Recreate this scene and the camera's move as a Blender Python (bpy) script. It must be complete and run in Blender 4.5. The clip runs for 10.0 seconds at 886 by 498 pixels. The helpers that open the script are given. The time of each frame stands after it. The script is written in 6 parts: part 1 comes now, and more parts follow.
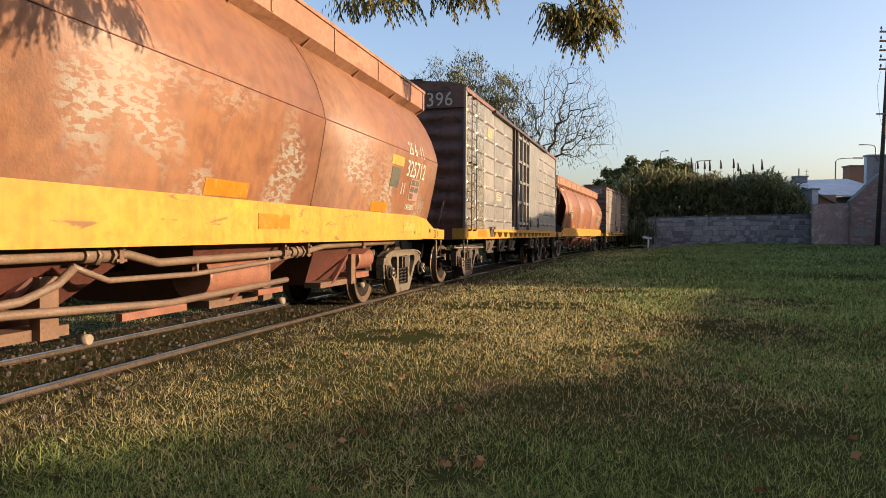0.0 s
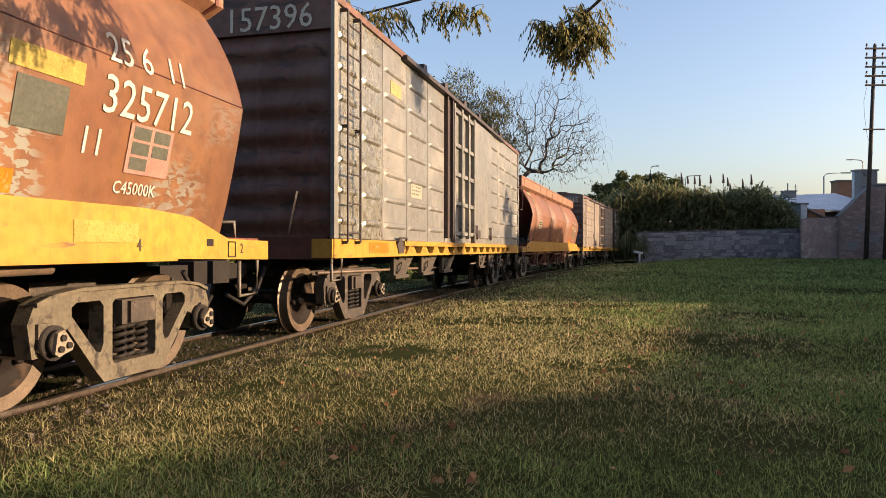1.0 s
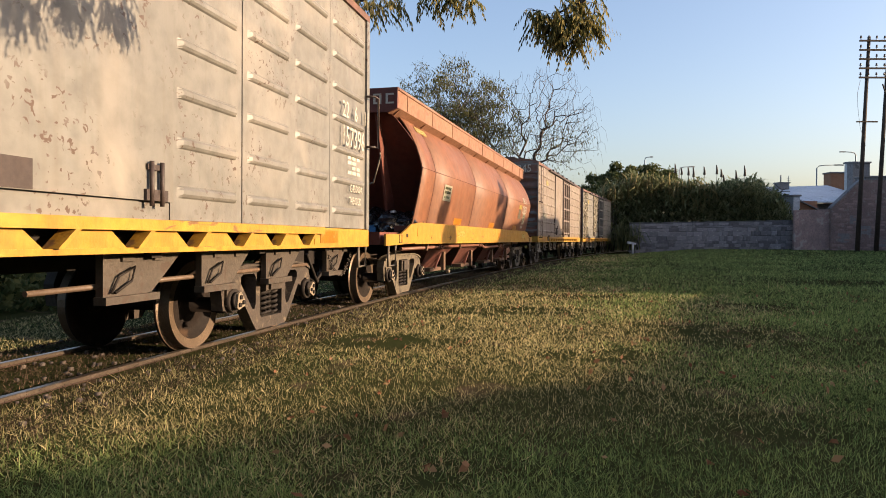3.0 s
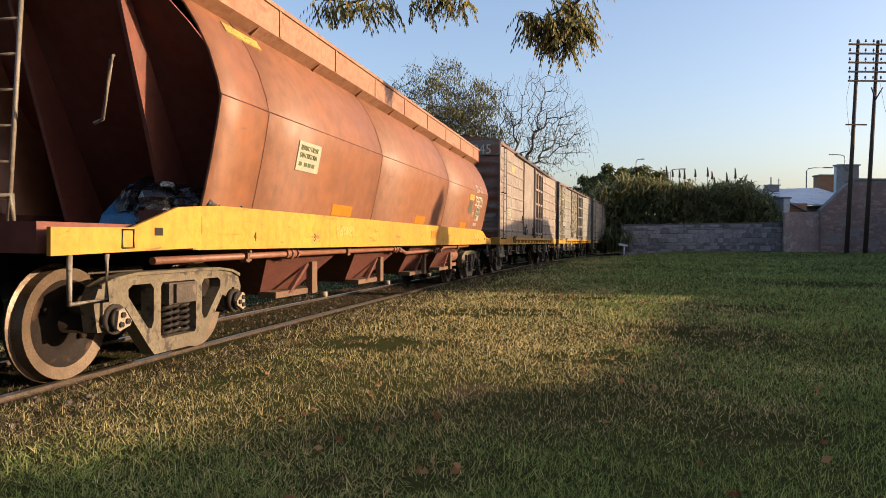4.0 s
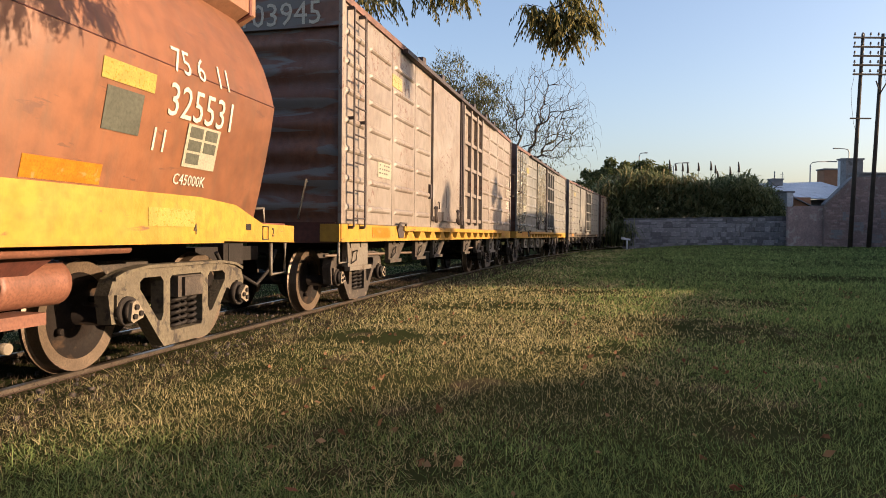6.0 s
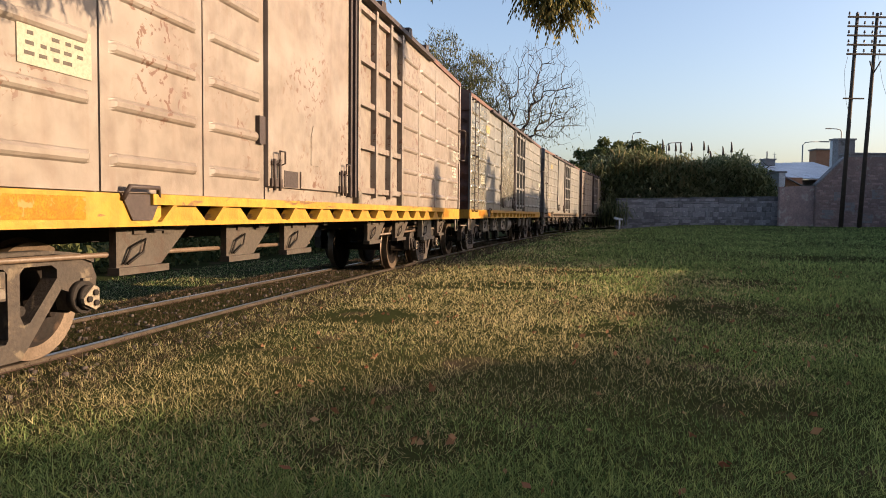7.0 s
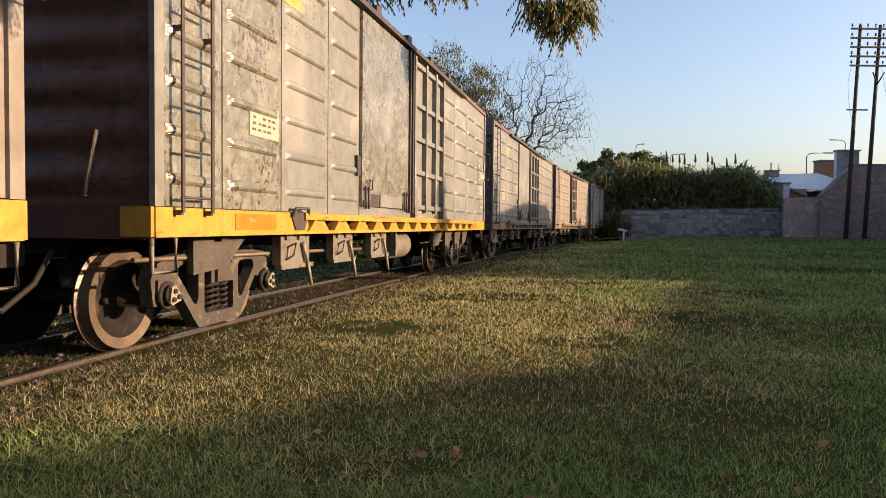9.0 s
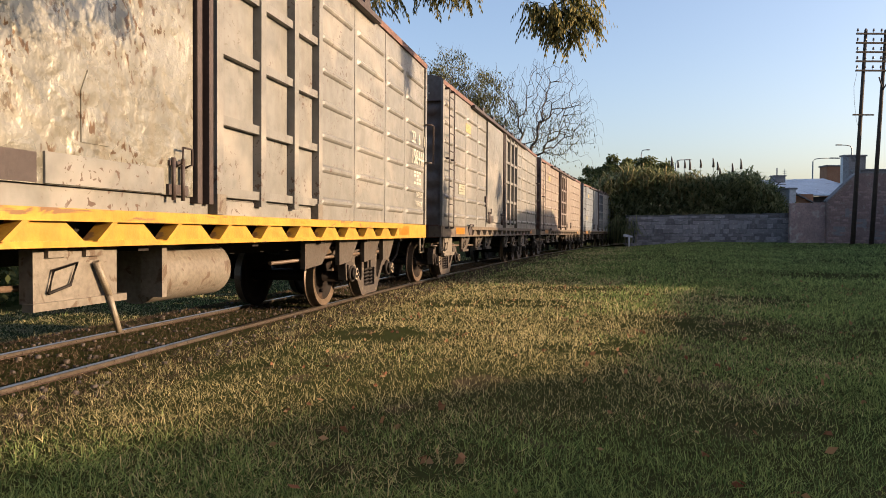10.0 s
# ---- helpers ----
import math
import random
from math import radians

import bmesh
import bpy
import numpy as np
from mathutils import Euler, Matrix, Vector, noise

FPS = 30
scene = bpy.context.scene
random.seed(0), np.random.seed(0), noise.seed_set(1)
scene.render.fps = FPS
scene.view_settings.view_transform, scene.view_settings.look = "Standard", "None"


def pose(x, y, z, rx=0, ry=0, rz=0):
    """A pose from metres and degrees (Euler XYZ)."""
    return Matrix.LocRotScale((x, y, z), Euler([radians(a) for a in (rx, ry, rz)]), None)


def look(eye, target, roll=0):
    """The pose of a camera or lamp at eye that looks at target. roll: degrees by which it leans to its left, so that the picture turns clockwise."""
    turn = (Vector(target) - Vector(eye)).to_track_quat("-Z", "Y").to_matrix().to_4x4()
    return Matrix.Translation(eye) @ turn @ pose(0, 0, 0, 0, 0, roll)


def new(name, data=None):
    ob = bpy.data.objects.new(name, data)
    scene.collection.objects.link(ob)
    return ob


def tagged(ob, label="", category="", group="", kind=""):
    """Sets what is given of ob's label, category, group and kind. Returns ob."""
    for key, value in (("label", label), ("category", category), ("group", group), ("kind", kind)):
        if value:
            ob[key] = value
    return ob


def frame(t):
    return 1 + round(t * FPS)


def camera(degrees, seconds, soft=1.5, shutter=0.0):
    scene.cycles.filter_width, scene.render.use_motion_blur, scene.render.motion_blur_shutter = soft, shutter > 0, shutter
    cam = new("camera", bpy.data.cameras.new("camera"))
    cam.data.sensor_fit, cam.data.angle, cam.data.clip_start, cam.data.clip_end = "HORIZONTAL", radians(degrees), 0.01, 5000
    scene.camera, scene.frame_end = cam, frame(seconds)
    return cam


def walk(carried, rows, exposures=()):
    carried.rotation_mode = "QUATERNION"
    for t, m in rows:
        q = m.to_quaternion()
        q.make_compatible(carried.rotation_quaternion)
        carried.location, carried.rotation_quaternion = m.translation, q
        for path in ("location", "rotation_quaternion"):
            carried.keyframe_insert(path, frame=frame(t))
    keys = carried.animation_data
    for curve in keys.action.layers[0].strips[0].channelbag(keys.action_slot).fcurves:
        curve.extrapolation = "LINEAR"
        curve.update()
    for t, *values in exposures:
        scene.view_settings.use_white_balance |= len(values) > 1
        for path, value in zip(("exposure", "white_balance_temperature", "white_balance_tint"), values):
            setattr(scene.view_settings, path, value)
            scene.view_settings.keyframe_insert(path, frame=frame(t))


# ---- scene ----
ROWS = [
    (0.0, -1.259, -0.231, 1.680), (0.5, -0.973, -0.379, 1.644), (1.0, -0.004, -0.089, 1.007),
    (1.5, 0.217, -0.069, 0.593), (2.0, -0.143, -0.101, 0.673), (3.5, -0.938, -0.599, 0.281),
    (4.0, -0.708, -0.453, -0.165), (4.5, -1.112, -0.132, 0.003), (5.0, -1.144, -0.037, 0.227),
    (6.5, -1.438, -0.782, -0.150), (7.0, -2.909, -0.599, -0.540), (7.5, -1.973, -0.509, 0.518),
    (8.0, -2.862, -1.169, -0.410), (8.5, -2.804, -0.919, -0.713), (9.0, -1.966, -0.567, -0.222),
    (9.5, -1.621, -0.645, -0.378), (10.0, -1.449, -0.431, 0.209),
]
EYE = 1.08          # above the rail heads, which lie at z = 0
cam = camera(65.3, 10.0, soft=0.9)
walk(cam, [(t, pose(0, 0, EYE, 90 + p, r, y)) for t, p, r, y in ROWS], exposures=[(0.0, 1.37), (10.0, 1.37)])

# ---- light ----
SUN_AZ = radians(97.0)      # clockwise from +y
SUN_EL = radians(12.0)
world = bpy.data.worlds.new("sky")
scene.world = world
world.use_nodes = True
wn = world.node_tree.nodes
sky = wn.new("ShaderNodeTexSky")
sky.sky_type = "NISHITA"
sky.sun_disc = False
sky.sun_elevation, sky.sun_rotation = SUN_EL, SUN_AZ
sky.air_density, sky.dust_density, sky.ozone_density = 1.0, 3.0, 2.0
wn["Background"].inputs["Strength"].default_value = 0.129
sky_tint = wn.new("ShaderNodeMix")      # flat tint multiplied over the sky takes the green out of the blue
sky_tint.data_type, sky_tint.blend_type = "RGBA", "MULTIPLY"
sky_tint.inputs[0].default_value, sky_tint.inputs[7].default_value = 1.0, (1.10, 1.0, 1.02, 1)
world.node_tree.links.new(sky.outputs["Color"], sky_tint.inputs[6])
world.node_tree.links.new(sky_tint.outputs[2], wn["Background"].inputs["Color"])

sun = new("sun", bpy.data.lights.new("sun", "SUN"))
sun.data.energy, sun.data.angle, sun.data.color = 5.0, radians(0.42), (1.0, 0.73, 0.48)
to_sun = Vector((math.sin(SUN_AZ) * math.cos(SUN_EL), math.cos(SUN_AZ) * math.cos(SUN_EL), math.sin(SUN_EL)))
sun.matrix_basis = look(to_sun * 60, (0, 0, 0))


# ---- materials ----
def mat(name, base, vary=None, scale=2.0, patch=None, patch_scale=3.0, patch_at=0.6, patch_soft=0.06, rough=0.7, metal=0.0,
        bump=0.15, bump_scale=40.0, stretch=(1, 1, 1), streak=None, streak_amount=0.35, dust=None, mask=0.0, dent=0.0, patch_stretch=(1, 1, 1), patch_below=None, island=0.0, spec=0.4, per_object=0.0):
    """Base colour with a second tone, peeled or stained patches, vertical streaks and fine relief."""
    m = bpy.data.materials.new(name)
    m.use_nodes = True
    n, l = m.node_tree.nodes, m.node_tree.links
    b = n["Principled BSDF"]
    b.inputs["Metallic"].default_value = metal
    b.inputs["Specular IOR Level"].default_value = spec
    tc = n.new("ShaderNodeTexCoord")
    mp = n.new("ShaderNodeMapping")
    mp.inputs["Scale"].default_value = stretch
    l.new(tc.outputs["Object"], mp.inputs["Vector"])

    def tex(sc, detail=6.0, dist=0.0, vec=None):
        t = n.new("ShaderNodeTexNoise")
        t.inputs["Scale"].default_value, t.inputs["Detail"].default_value, t.inputs["Distortion"].default_value = sc, detail, dist
        l.new(vec or mp.outputs["Vector"], t.inputs["Vector"])
        return t.outputs["Fac"]

    def ramp(fac, a, c):
        r = n.new("ShaderNodeMapRange")
        r.inputs["From Min"].default_value, r.inputs["From Max"].default_value = a, c
        l.new(fac, r.inputs["Value"])
        return r.outputs["Result"]

    def mix(fac, a, c, kind="MIX"):
        x = n.new("ShaderNodeMix")
        x.data_type, x.blend_type = "RGBA", kind
        if isinstance(fac, float):
            x.inputs[0].default_value = fac
        else:
            l.new(fac, x.inputs[0])
        for sock, v in ((x.inputs[6], a), (x.inputs[7], c)):
            if isinstance(v, tuple):
                sock.default_value = (*v, 1)
            else:
                l.new(v, sock)
        return x.outputs[2]

    vary = vary or tuple(c * 0.7 for c in base)
    col = mix(ramp(tex(scale), 0.35, 0.65), base, vary)
    col = mix(ramp(tex(scale * 9), 0.4, 0.75), col, tuple(c * 0.75 for c in vary))
    rg = rough
    if streak:
        sm = n.new("ShaderNodeMapping")
        sm.inputs["Scale"].default_value = (7, 7, 0.35)
        l.new(tc.outputs["Object"], sm.inputs["Vector"])
        f = ramp(tex(1.5, 5.0, 0.3, sm.outputs["Vector"]), 0.5, 0.78)
        q = n.new("ShaderNodeMath")
        q.operation = "MULTIPLY"
        l.new(f, q.inputs[0])
        q.inputs[1].default_value = streak_amount
        col = mix(q.outputs[0], col, streak)
    if dust:
        col = mix(ramp(tex(0.9, 8.0, 1.0), 0.5, 0.72), col, dust)
    if patch:
        pm = n.new("ShaderNodeMapping")
        pm.inputs["Scale"].default_value = patch_stretch
        l.new(tc.outputs["Object"], pm.inputs["Vector"])
        f = ramp(tex(patch_scale, 9.0, 0.6, pm.outputs["Vector"]), patch_at, patch_at + patch_soft)
        if mask:
            q = n.new("ShaderNodeMath")
            q.operation = "MULTIPLY"
            l.new(f, q.inputs[0])
            l.new(ramp(tex(mask, 3.0), 0.48, 0.58), q.inputs[1])
            f = q.outputs[0]
        if patch_below:
            sep = n.new("ShaderNodeSeparateXYZ")
            l.new(tc.outputs["Object"], sep.inputs["Vector"])
            q = n.new("ShaderNodeMath")
            q.operation = "MULTIPLY"
            l.new(f, q.inputs[0])
            l.new(ramp(sep.outputs["Z"], patch_below[1], patch_below[0]), q.inputs[1])
            f = q.outputs[0]
        col = mix(f, col, patch)
    if island or per_object:
        g = n.new("ShaderNodeNewGeometry" if island else "ShaderNodeObjectInfo")
        hs = n.new("ShaderNodeHueSaturation")
        l.new(col, hs.inputs["Color"])
        amt = island or per_object
        l.new(mapr(n, l, g.outputs["Random Per Island" if island else "Random"], 1 - amt, 1 + amt), hs.inputs["Value"])
        col = hs.outputs["Color"]
    l.new(col, b.inputs["Base Color"])
    l.new(mapr(n, l, tex(scale * 5), max(0.05, rg - 0.15), min(1.0, rg + 0.15)), b.inputs["Roughness"])
    if bump:
        bp = n.new("ShaderNodeBump")
        bp.inputs["Strength"].default_value, bp.inputs["Distance"].default_value = bump, 0.02
        l.new(tex(bump_scale, 5.0), bp.inputs["Height"])
        if dent:
            b2 = n.new("ShaderNodeBump")
            b2.inputs["Strength"].default_value, b2.inputs["Distance"].default_value = dent, 0.06
            l.new(tex(2.6, 2.0, 0.4), b2.inputs["Height"])
            l.new(b2.outputs["Normal"], bp.inputs["Normal"])
        l.new(bp.outputs["Normal"], b.inputs["Normal"])
    return m


def mapr(n, l, sock, lo, hi):
    r = n.new("ShaderNodeMapRange")
    r.inputs["To Min"].default_value, r.inputs["To Max"].default_value = lo, hi
    l.new(sock, r.inputs["Value"])
    return r.outputs["Result"]


YELLOW = mat("sill_yellow", (0.385, 0.216, 0.028), (0.345, 0.182, 0.026), 1.2, (0.146, 0.078, 0.034), 7.0, 0.64, 0.04, rough=0.42, streak=(0.146, 0.068, 0.019), streak_amount=0.35, patch_stretch=(0.35, 1, 1.6), dent=0.12)
# Sill for far wagons: the shade that dims the yellow is in this brown.
SILL_SHADED = mat("sill_shaded", (0.13, 0.095, 0.055), (0.09, 0.07, 0.05), 1.2, (0.06, 0.035, 0.025), 6.0, 0.58, 0.06, rough=0.6)
ORANGE = mat("reflector_orange", (0.388, 0.150, 0.011), None, 8.0, (0.277, 0.166, 0.055), 14.0, 0.6, 0.06, rough=0.35, bump=0.05)
REFLECT = mat("reflector_pale", (0.366, 0.277, 0.066), None, 8.0, rough=0.3, bump=0.05)
HOP_RUST = mat("hopper_oxide", (0.186, 0.084, 0.034), (0.146, 0.060, 0.028), 0.8, (0.185, 0.176, 0.140), 15.0, 0.49, 0.03, patch_below=(1.9, 2.5), rough=0.56, streak=(0.093, 0.051, 0.025), streak_amount=0.5, dust=(0.186, 0.093, 0.046), bump=0.12, mask=0.9, dent=0.10, patch_stretch=(0.6, 1, 1.5))
HOP_CLEAN = mat("hopper_oxide_clean", (0.185, 0.072, 0.030), (0.158, 0.060, 0.025), 0.7, (0.112, 0.046, 0.024), 9.0, 0.66, 0.04, rough=0.56, streak=(0.088, 0.055, 0.033), streak_amount=0.5, bump=0.08, dent=0.10, patch_stretch=(0.4, 1, 1.5))
HOP_END = mat("hopper_end_red", (0.135, 0.037, 0.022), (0.105, 0.030, 0.019), 1.0, (0.10, 0.035, 0.022), 4.0, 0.6, 0.1, rough=0.6, streak=(0.09, 0.04, 0.028), dent=0.1)
HOP_DARK = mat("hopper_underframe", (0.089, 0.024, 0.014), (0.065, 0.019, 0.012), 2.0, (0.047, 0.019, 0.014), 4.0, 0.6, 0.1, rough=0.7)
BAND = mat("hopper_coaming", (0.233, 0.122, 0.070), (0.200, 0.094, 0.050), 1.5, (0.155, 0.072, 0.039), 6.0, 0.58, 0.06, rough=0.6, patch_stretch=(0.5, 1, 1))
GREYS = {
    "grey": mat("boxcar_grey", (0.160, 0.154, 0.138), (0.138, 0.132, 0.117), 0.7, (0.070, 0.044, 0.030), 19.0, 0.60, 0.03, rough=0.48, streak=(0.093, 0.070, 0.046), streak_amount=0.3, dust=(0.218, 0.196, 0.165), bump=0.1, spec=0.4, dent=0.35, mask=1.2),
    # Rear wagons' grey with the blue cast of sky-lit shade mixed in.
    "blue": mat("boxcar_shaded_blue", (0.132, 0.150, 0.170), (0.108, 0.126, 0.145), 0.7, (0.075, 0.048, 0.033), 19.0, 0.60, 0.03, rough=0.48, streak=(0.093, 0.079, 0.065), streak_amount=0.3, dust=(0.183, 0.189, 0.189), bump=0.1, spec=0.4, dent=0.35, mask=1.2),
    "pink": mat("boxcar_pinkish_grey", (0.196, 0.166, 0.136), (0.174, 0.138, 0.110), 0.7, (0.110, 0.058, 0.038), 14.0, 0.57, 0.04, rough=0.50, streak=(0.117, 0.070, 0.046), streak_amount=0.35, dust=(0.213, 0.183, 0.154), bump=0.1, dent=0.35, mask=1.0),
}
PEEL = mat("sheet_peeling", (0.255, 0.240, 0.195), (0.200, 0.182, 0.140), 0.9, (0.100, 0.060, 0.030), 24.0, 0.56, 0.02, rough=0.28, metal=0.45, streak=(0.20, 0.140, 0.070), streak_amount=0.35, dust=(0.30, 0.275, 0.22), bump=0.6, bump_scale=15.0, dent=0.9, mask=2.2, patch_stretch=(1, 1, 0.6))
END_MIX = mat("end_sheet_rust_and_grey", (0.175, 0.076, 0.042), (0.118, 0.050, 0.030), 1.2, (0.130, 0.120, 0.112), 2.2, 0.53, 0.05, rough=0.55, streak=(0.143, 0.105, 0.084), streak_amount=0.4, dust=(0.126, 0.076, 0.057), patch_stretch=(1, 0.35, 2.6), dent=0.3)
# Rust sheet made darker than END_MIX: shade on the end is in the colour.
END_RUST_SHADED = mat("end_sheet_rust_shaded", (0.118, 0.048, 0.030), (0.080, 0.034, 0.023), 1.2, (0.045, 0.025, 0.020), 4.5, 0.57, 0.05, rough=0.55, streak=(0.143, 0.105, 0.084), streak_amount=0.4, dust=(0.126, 0.076, 0.057), patch_stretch=(1, 0.5, 1.6), dent=0.3)
END_GREY = mat("end_sheet_grey", (0.132, 0.132, 0.132), (0.106, 0.086, 0.079), 1.0, (0.079, 0.046, 0.033), 2.6, 0.58, 0.1, rough=0.65, streak=(0.185, 0.132, 0.092))
ROOF_M = mat("roof_rust", (0.145, 0.073, 0.053), None, 1.0, rough=0.7)
TRIM_DARK = mat("door_rail_dark", (0.053, 0.036, 0.03), None, 3.0, rough=0.6)
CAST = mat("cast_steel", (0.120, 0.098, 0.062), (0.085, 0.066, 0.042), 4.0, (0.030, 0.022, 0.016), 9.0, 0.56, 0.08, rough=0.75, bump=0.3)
CAST_DARK = mat("cast_steel_dark", (0.058, 0.042, 0.030), (0.036, 0.027, 0.020), 4.0, (0.105, 0.080, 0.052), 7.0, 0.58, 0.08, rough=0.75, bump=0.3)
IRON = mat("dark_iron", (0.022, 0.017, 0.014), None, 6.0, rough=0.7, spec=0.2)
WHEEL_M = mat("wheel_steel", (0.017, 0.012, 0.009), (0.011, 0.008, 0.007), 6.0, (0.05, 0.03, 0.018), 4.0, 0.58, 0.08, rough=0.7, spec=0.12)
TREAD = mat("wheel_rim_bright", (0.15, 0.105, 0.07), None, 8.0, rough=0.45, metal=0.4)
CAP_M = mat("bearing_cap", (0.233, 0.188, 0.133), None, 12.0, rough=0.5)
CAP_RED = mat("bearing_cap_red", (0.231, 0.033, 0.026), None, 12.0, rough=0.5)
PALE = mat("underfloor_grey", (0.150, 0.128, 0.100), (0.122, 0.100, 0.075), 3.0, (0.071, 0.047, 0.029), 9.0, 0.60, 0.04, rough=0.55, bump=0.2)
FLAP = mat("flap_steel", (0.068, 0.054, 0.040), (0.050, 0.038, 0.028), 3.0, (0.047, 0.030, 0.020), 9.0, 0.58, 0.04, rough=0.55, bump=0.2)
PIPE = mat("pipe_oxide", (0.200, 0.083, 0.050), None, 6.0, rough=0.5)
PIPE_P = mat("pipe_pale", (0.150, 0.100, 0.066), None, 6.0, rough=0.5)
WHITE = mat("stencil_white", (0.475, 0.449, 0.363), (0.396, 0.363, 0.297), 6.0, (0.264, 0.132, 0.079), 22.0, 0.66, 0.04, rough=0.6, bump=0)
BLACK = mat("stencil_black", (0.04, 0.033, 0.026), None, 6.0, rough=0.6, bump=0)
PLATE = mat("placard_cream", (0.294, 0.276, 0.199), (0.261, 0.238, 0.171), 5.0, rough=0.5)
RAIL_M = mat("rail_steel", (0.075, 0.044, 0.029), (0.053, 0.031, 0.022), 5.0, rough=0.55, metal=0.3)
RAIL_TOP = mat("rail_head_polished", (0.26, 0.205, 0.16), None, 9.0, rough=0.32, metal=0.8, bump=0.05)
PLATE_INK = mat("plate_ink", (0.07, 0.085, 0.03), None, 6.0, rough=0.6, bump=0)
PANEL_P = mat("data_panel_pale", (0.30, 0.17, 0.13), (0.26, 0.13, 0.10), 6.0, rough=0.5)
PATCH_G = mat("patch_grey_green", (0.085, 0.085, 0.06), None, 4.0, rough=0.5)
GATE = mat("gate_tan", (0.126, 0.071, 0.038), (0.092, 0.050, 0.029), 5.0, rough=0.65)


# ---- mesh helpers ----
def box(bm, x0, x1, y0, y1, z0, z1):
    vs = [bm.verts.new((x, y, z)) for x in (x0, x1) for y in (y0, y1) for z in (z0, z1)]
    for f in ((0, 1, 3, 2), (4, 6, 7, 5), (0, 4, 5, 1), (2, 3, 7, 6), (0, 2, 6, 4), (1, 5, 7, 3)):
        bm.faces.new([vs[i] for i in f])
    return vs


def prism(bm, pts, a, b, axis="y"):
    """A flat outline (two coordinates) drawn out from a to b along the axis."""
    def at(p, d):
        return {"x": (d, p[0], p[1]), "y": (p[0], d, p[1]), "z": (p[0], p[1], d)}[axis]
    lo = [bm.verts.new(at(p, a)) for p in pts]
    hi = [bm.verts.new(at(p, b)) for p in pts]
    n = len(pts)
    bm.faces.new(lo)
    bm.faces.new(hi[::-1])
    for i in range(n):
        bm.faces.new((lo[i], hi[i], hi[(i + 1) % n], lo[(i + 1) % n]))


def tube(bm, path, r, seg=8, r2=None):
    """A round bar along a path, with closed ends; r may shrink to r2."""
    path = [Vector(p) for p in path]
    rings = []
    for i, p in enumerate(path):
        d = (path[min(i + 1, len(path) - 1)] - path[max(i - 1, 0)]).normalized()
        side = d.cross(Vector((0, 0, 1)) if abs(d.z) < 0.9 else Vector((1, 0, 0))).normalized()
        up = side.cross(d)
        rr = r if r2 is None else r + (r2 - r) * i / max(1, len(path) - 1)
        rings.append([bm.verts.new(p + rr * (math.cos(k * math.tau / seg) * side + math.sin(k * math.tau / seg) * up)) for k in range(seg)])
    for a, b in zip(rings, rings[1:]):
        for k in range(seg):
            f = bm.faces.new((a[k], a[(k + 1) % seg], b[(k + 1) % seg], b[k]))
            f.smooth = True
    bm.faces.new(rings[0][::-1])
    bm.faces.new(rings[-1])


def disc(bm, x, z, y0, y1, r, seg=24, hole=0.0):
    tube_y = [(x, y0, z), (x, y1, z)]
    tube(bm, tube_y, r, seg)


def finish(bm, bevel=0.0):
    if bevel:
        bmesh.ops.bevel(bm, geom=[e for e in bm.edges if e.calc_face_angle(0) > 0.6], offset=bevel, segments=1, affect="EDGES")
    bmesh.ops.recalc_face_normals(bm, faces=bm.faces)
    me = bpy.data.meshes.new("mesh")
    bm.to_mesh(me)
    bm.free()
    return me


def part(name, bm, material, parent=None, label="", bevel=0.0, at=None):
    me = bm if isinstance(bm, bpy.types.Mesh) else finish(bm, bevel)
    if not me.materials:
        me.materials.append(material)
    ob = new(name, me)
    if parent:
        ob.parent = parent
    if at is not None:
        ob.matrix_basis = at
    if label:
        tagged(ob, label)
    return ob


def one(fn, *a):
    bm = bmesh.new()
    fn(bm, *a)
    return bm


def empty(name, label, category, group="", at=None, kind=""):
    ob = new(name)
    if at is not None:
        ob.matrix_basis = at
    return tagged(ob, label, category, group, kind)


def lettering(name, text, size, material, parent, at, stretch=1.0, label="", thick=0.002):
    """Flat stencilled writing, as a mesh in the local xz plane, facing -y."""
    cu = bpy.data.curves.new("text", "FONT")
    cu.body, cu.size, cu.extrude, cu.align_x = text, size, thick, "LEFT"
    cu.resolution_u = 2
    tmp = new("tmp", cu)
    me = bpy.data.meshes.new_from_object(tmp.evaluated_get(bpy.context.evaluated_depsgraph_get()))
    bpy.data.objects.remove(tmp)
    me.transform(Matrix.Diagonal((stretch, 1, 1, 1)))
    me.materials.clear()
    me.materials.append(material)
    return part(name, me, material, parent, label, at=at)


# ---- the line of the track ----
TH, LAT, KAP = 0.2035, 4.4154, 0.0028


def on_track(s, off=0.0, z=0.0):
    """The place at s metres along the line, off metres to its right."""
    a = TH + KAP * s
    x = -LAT * math.cos(TH) + (math.cos(TH) - math.cos(a)) / KAP + off * math.cos(a)
    y = LAT * math.sin(TH) + (math.sin(a) - math.sin(TH)) / KAP - off * math.sin(a)
    return Vector((x, y, z))


def car_pose(s):
    p = on_track(s)
    return pose(p.x, p.y, 0, 0, 0, 90 - math.degrees(TH + KAP * s))


def lateral(x, y):
    """Metres to the right of the line's middle, and along it, for a place."""
    cx, cy = on_track(0).x + math.cos(TH) / KAP, on_track(0).y - math.sin(TH) / KAP
    dx, dy = x - cx, y - cy
    return 1 / KAP - math.hypot(dx, dy), (math.atan2(dy, -dx) - TH) / KAP


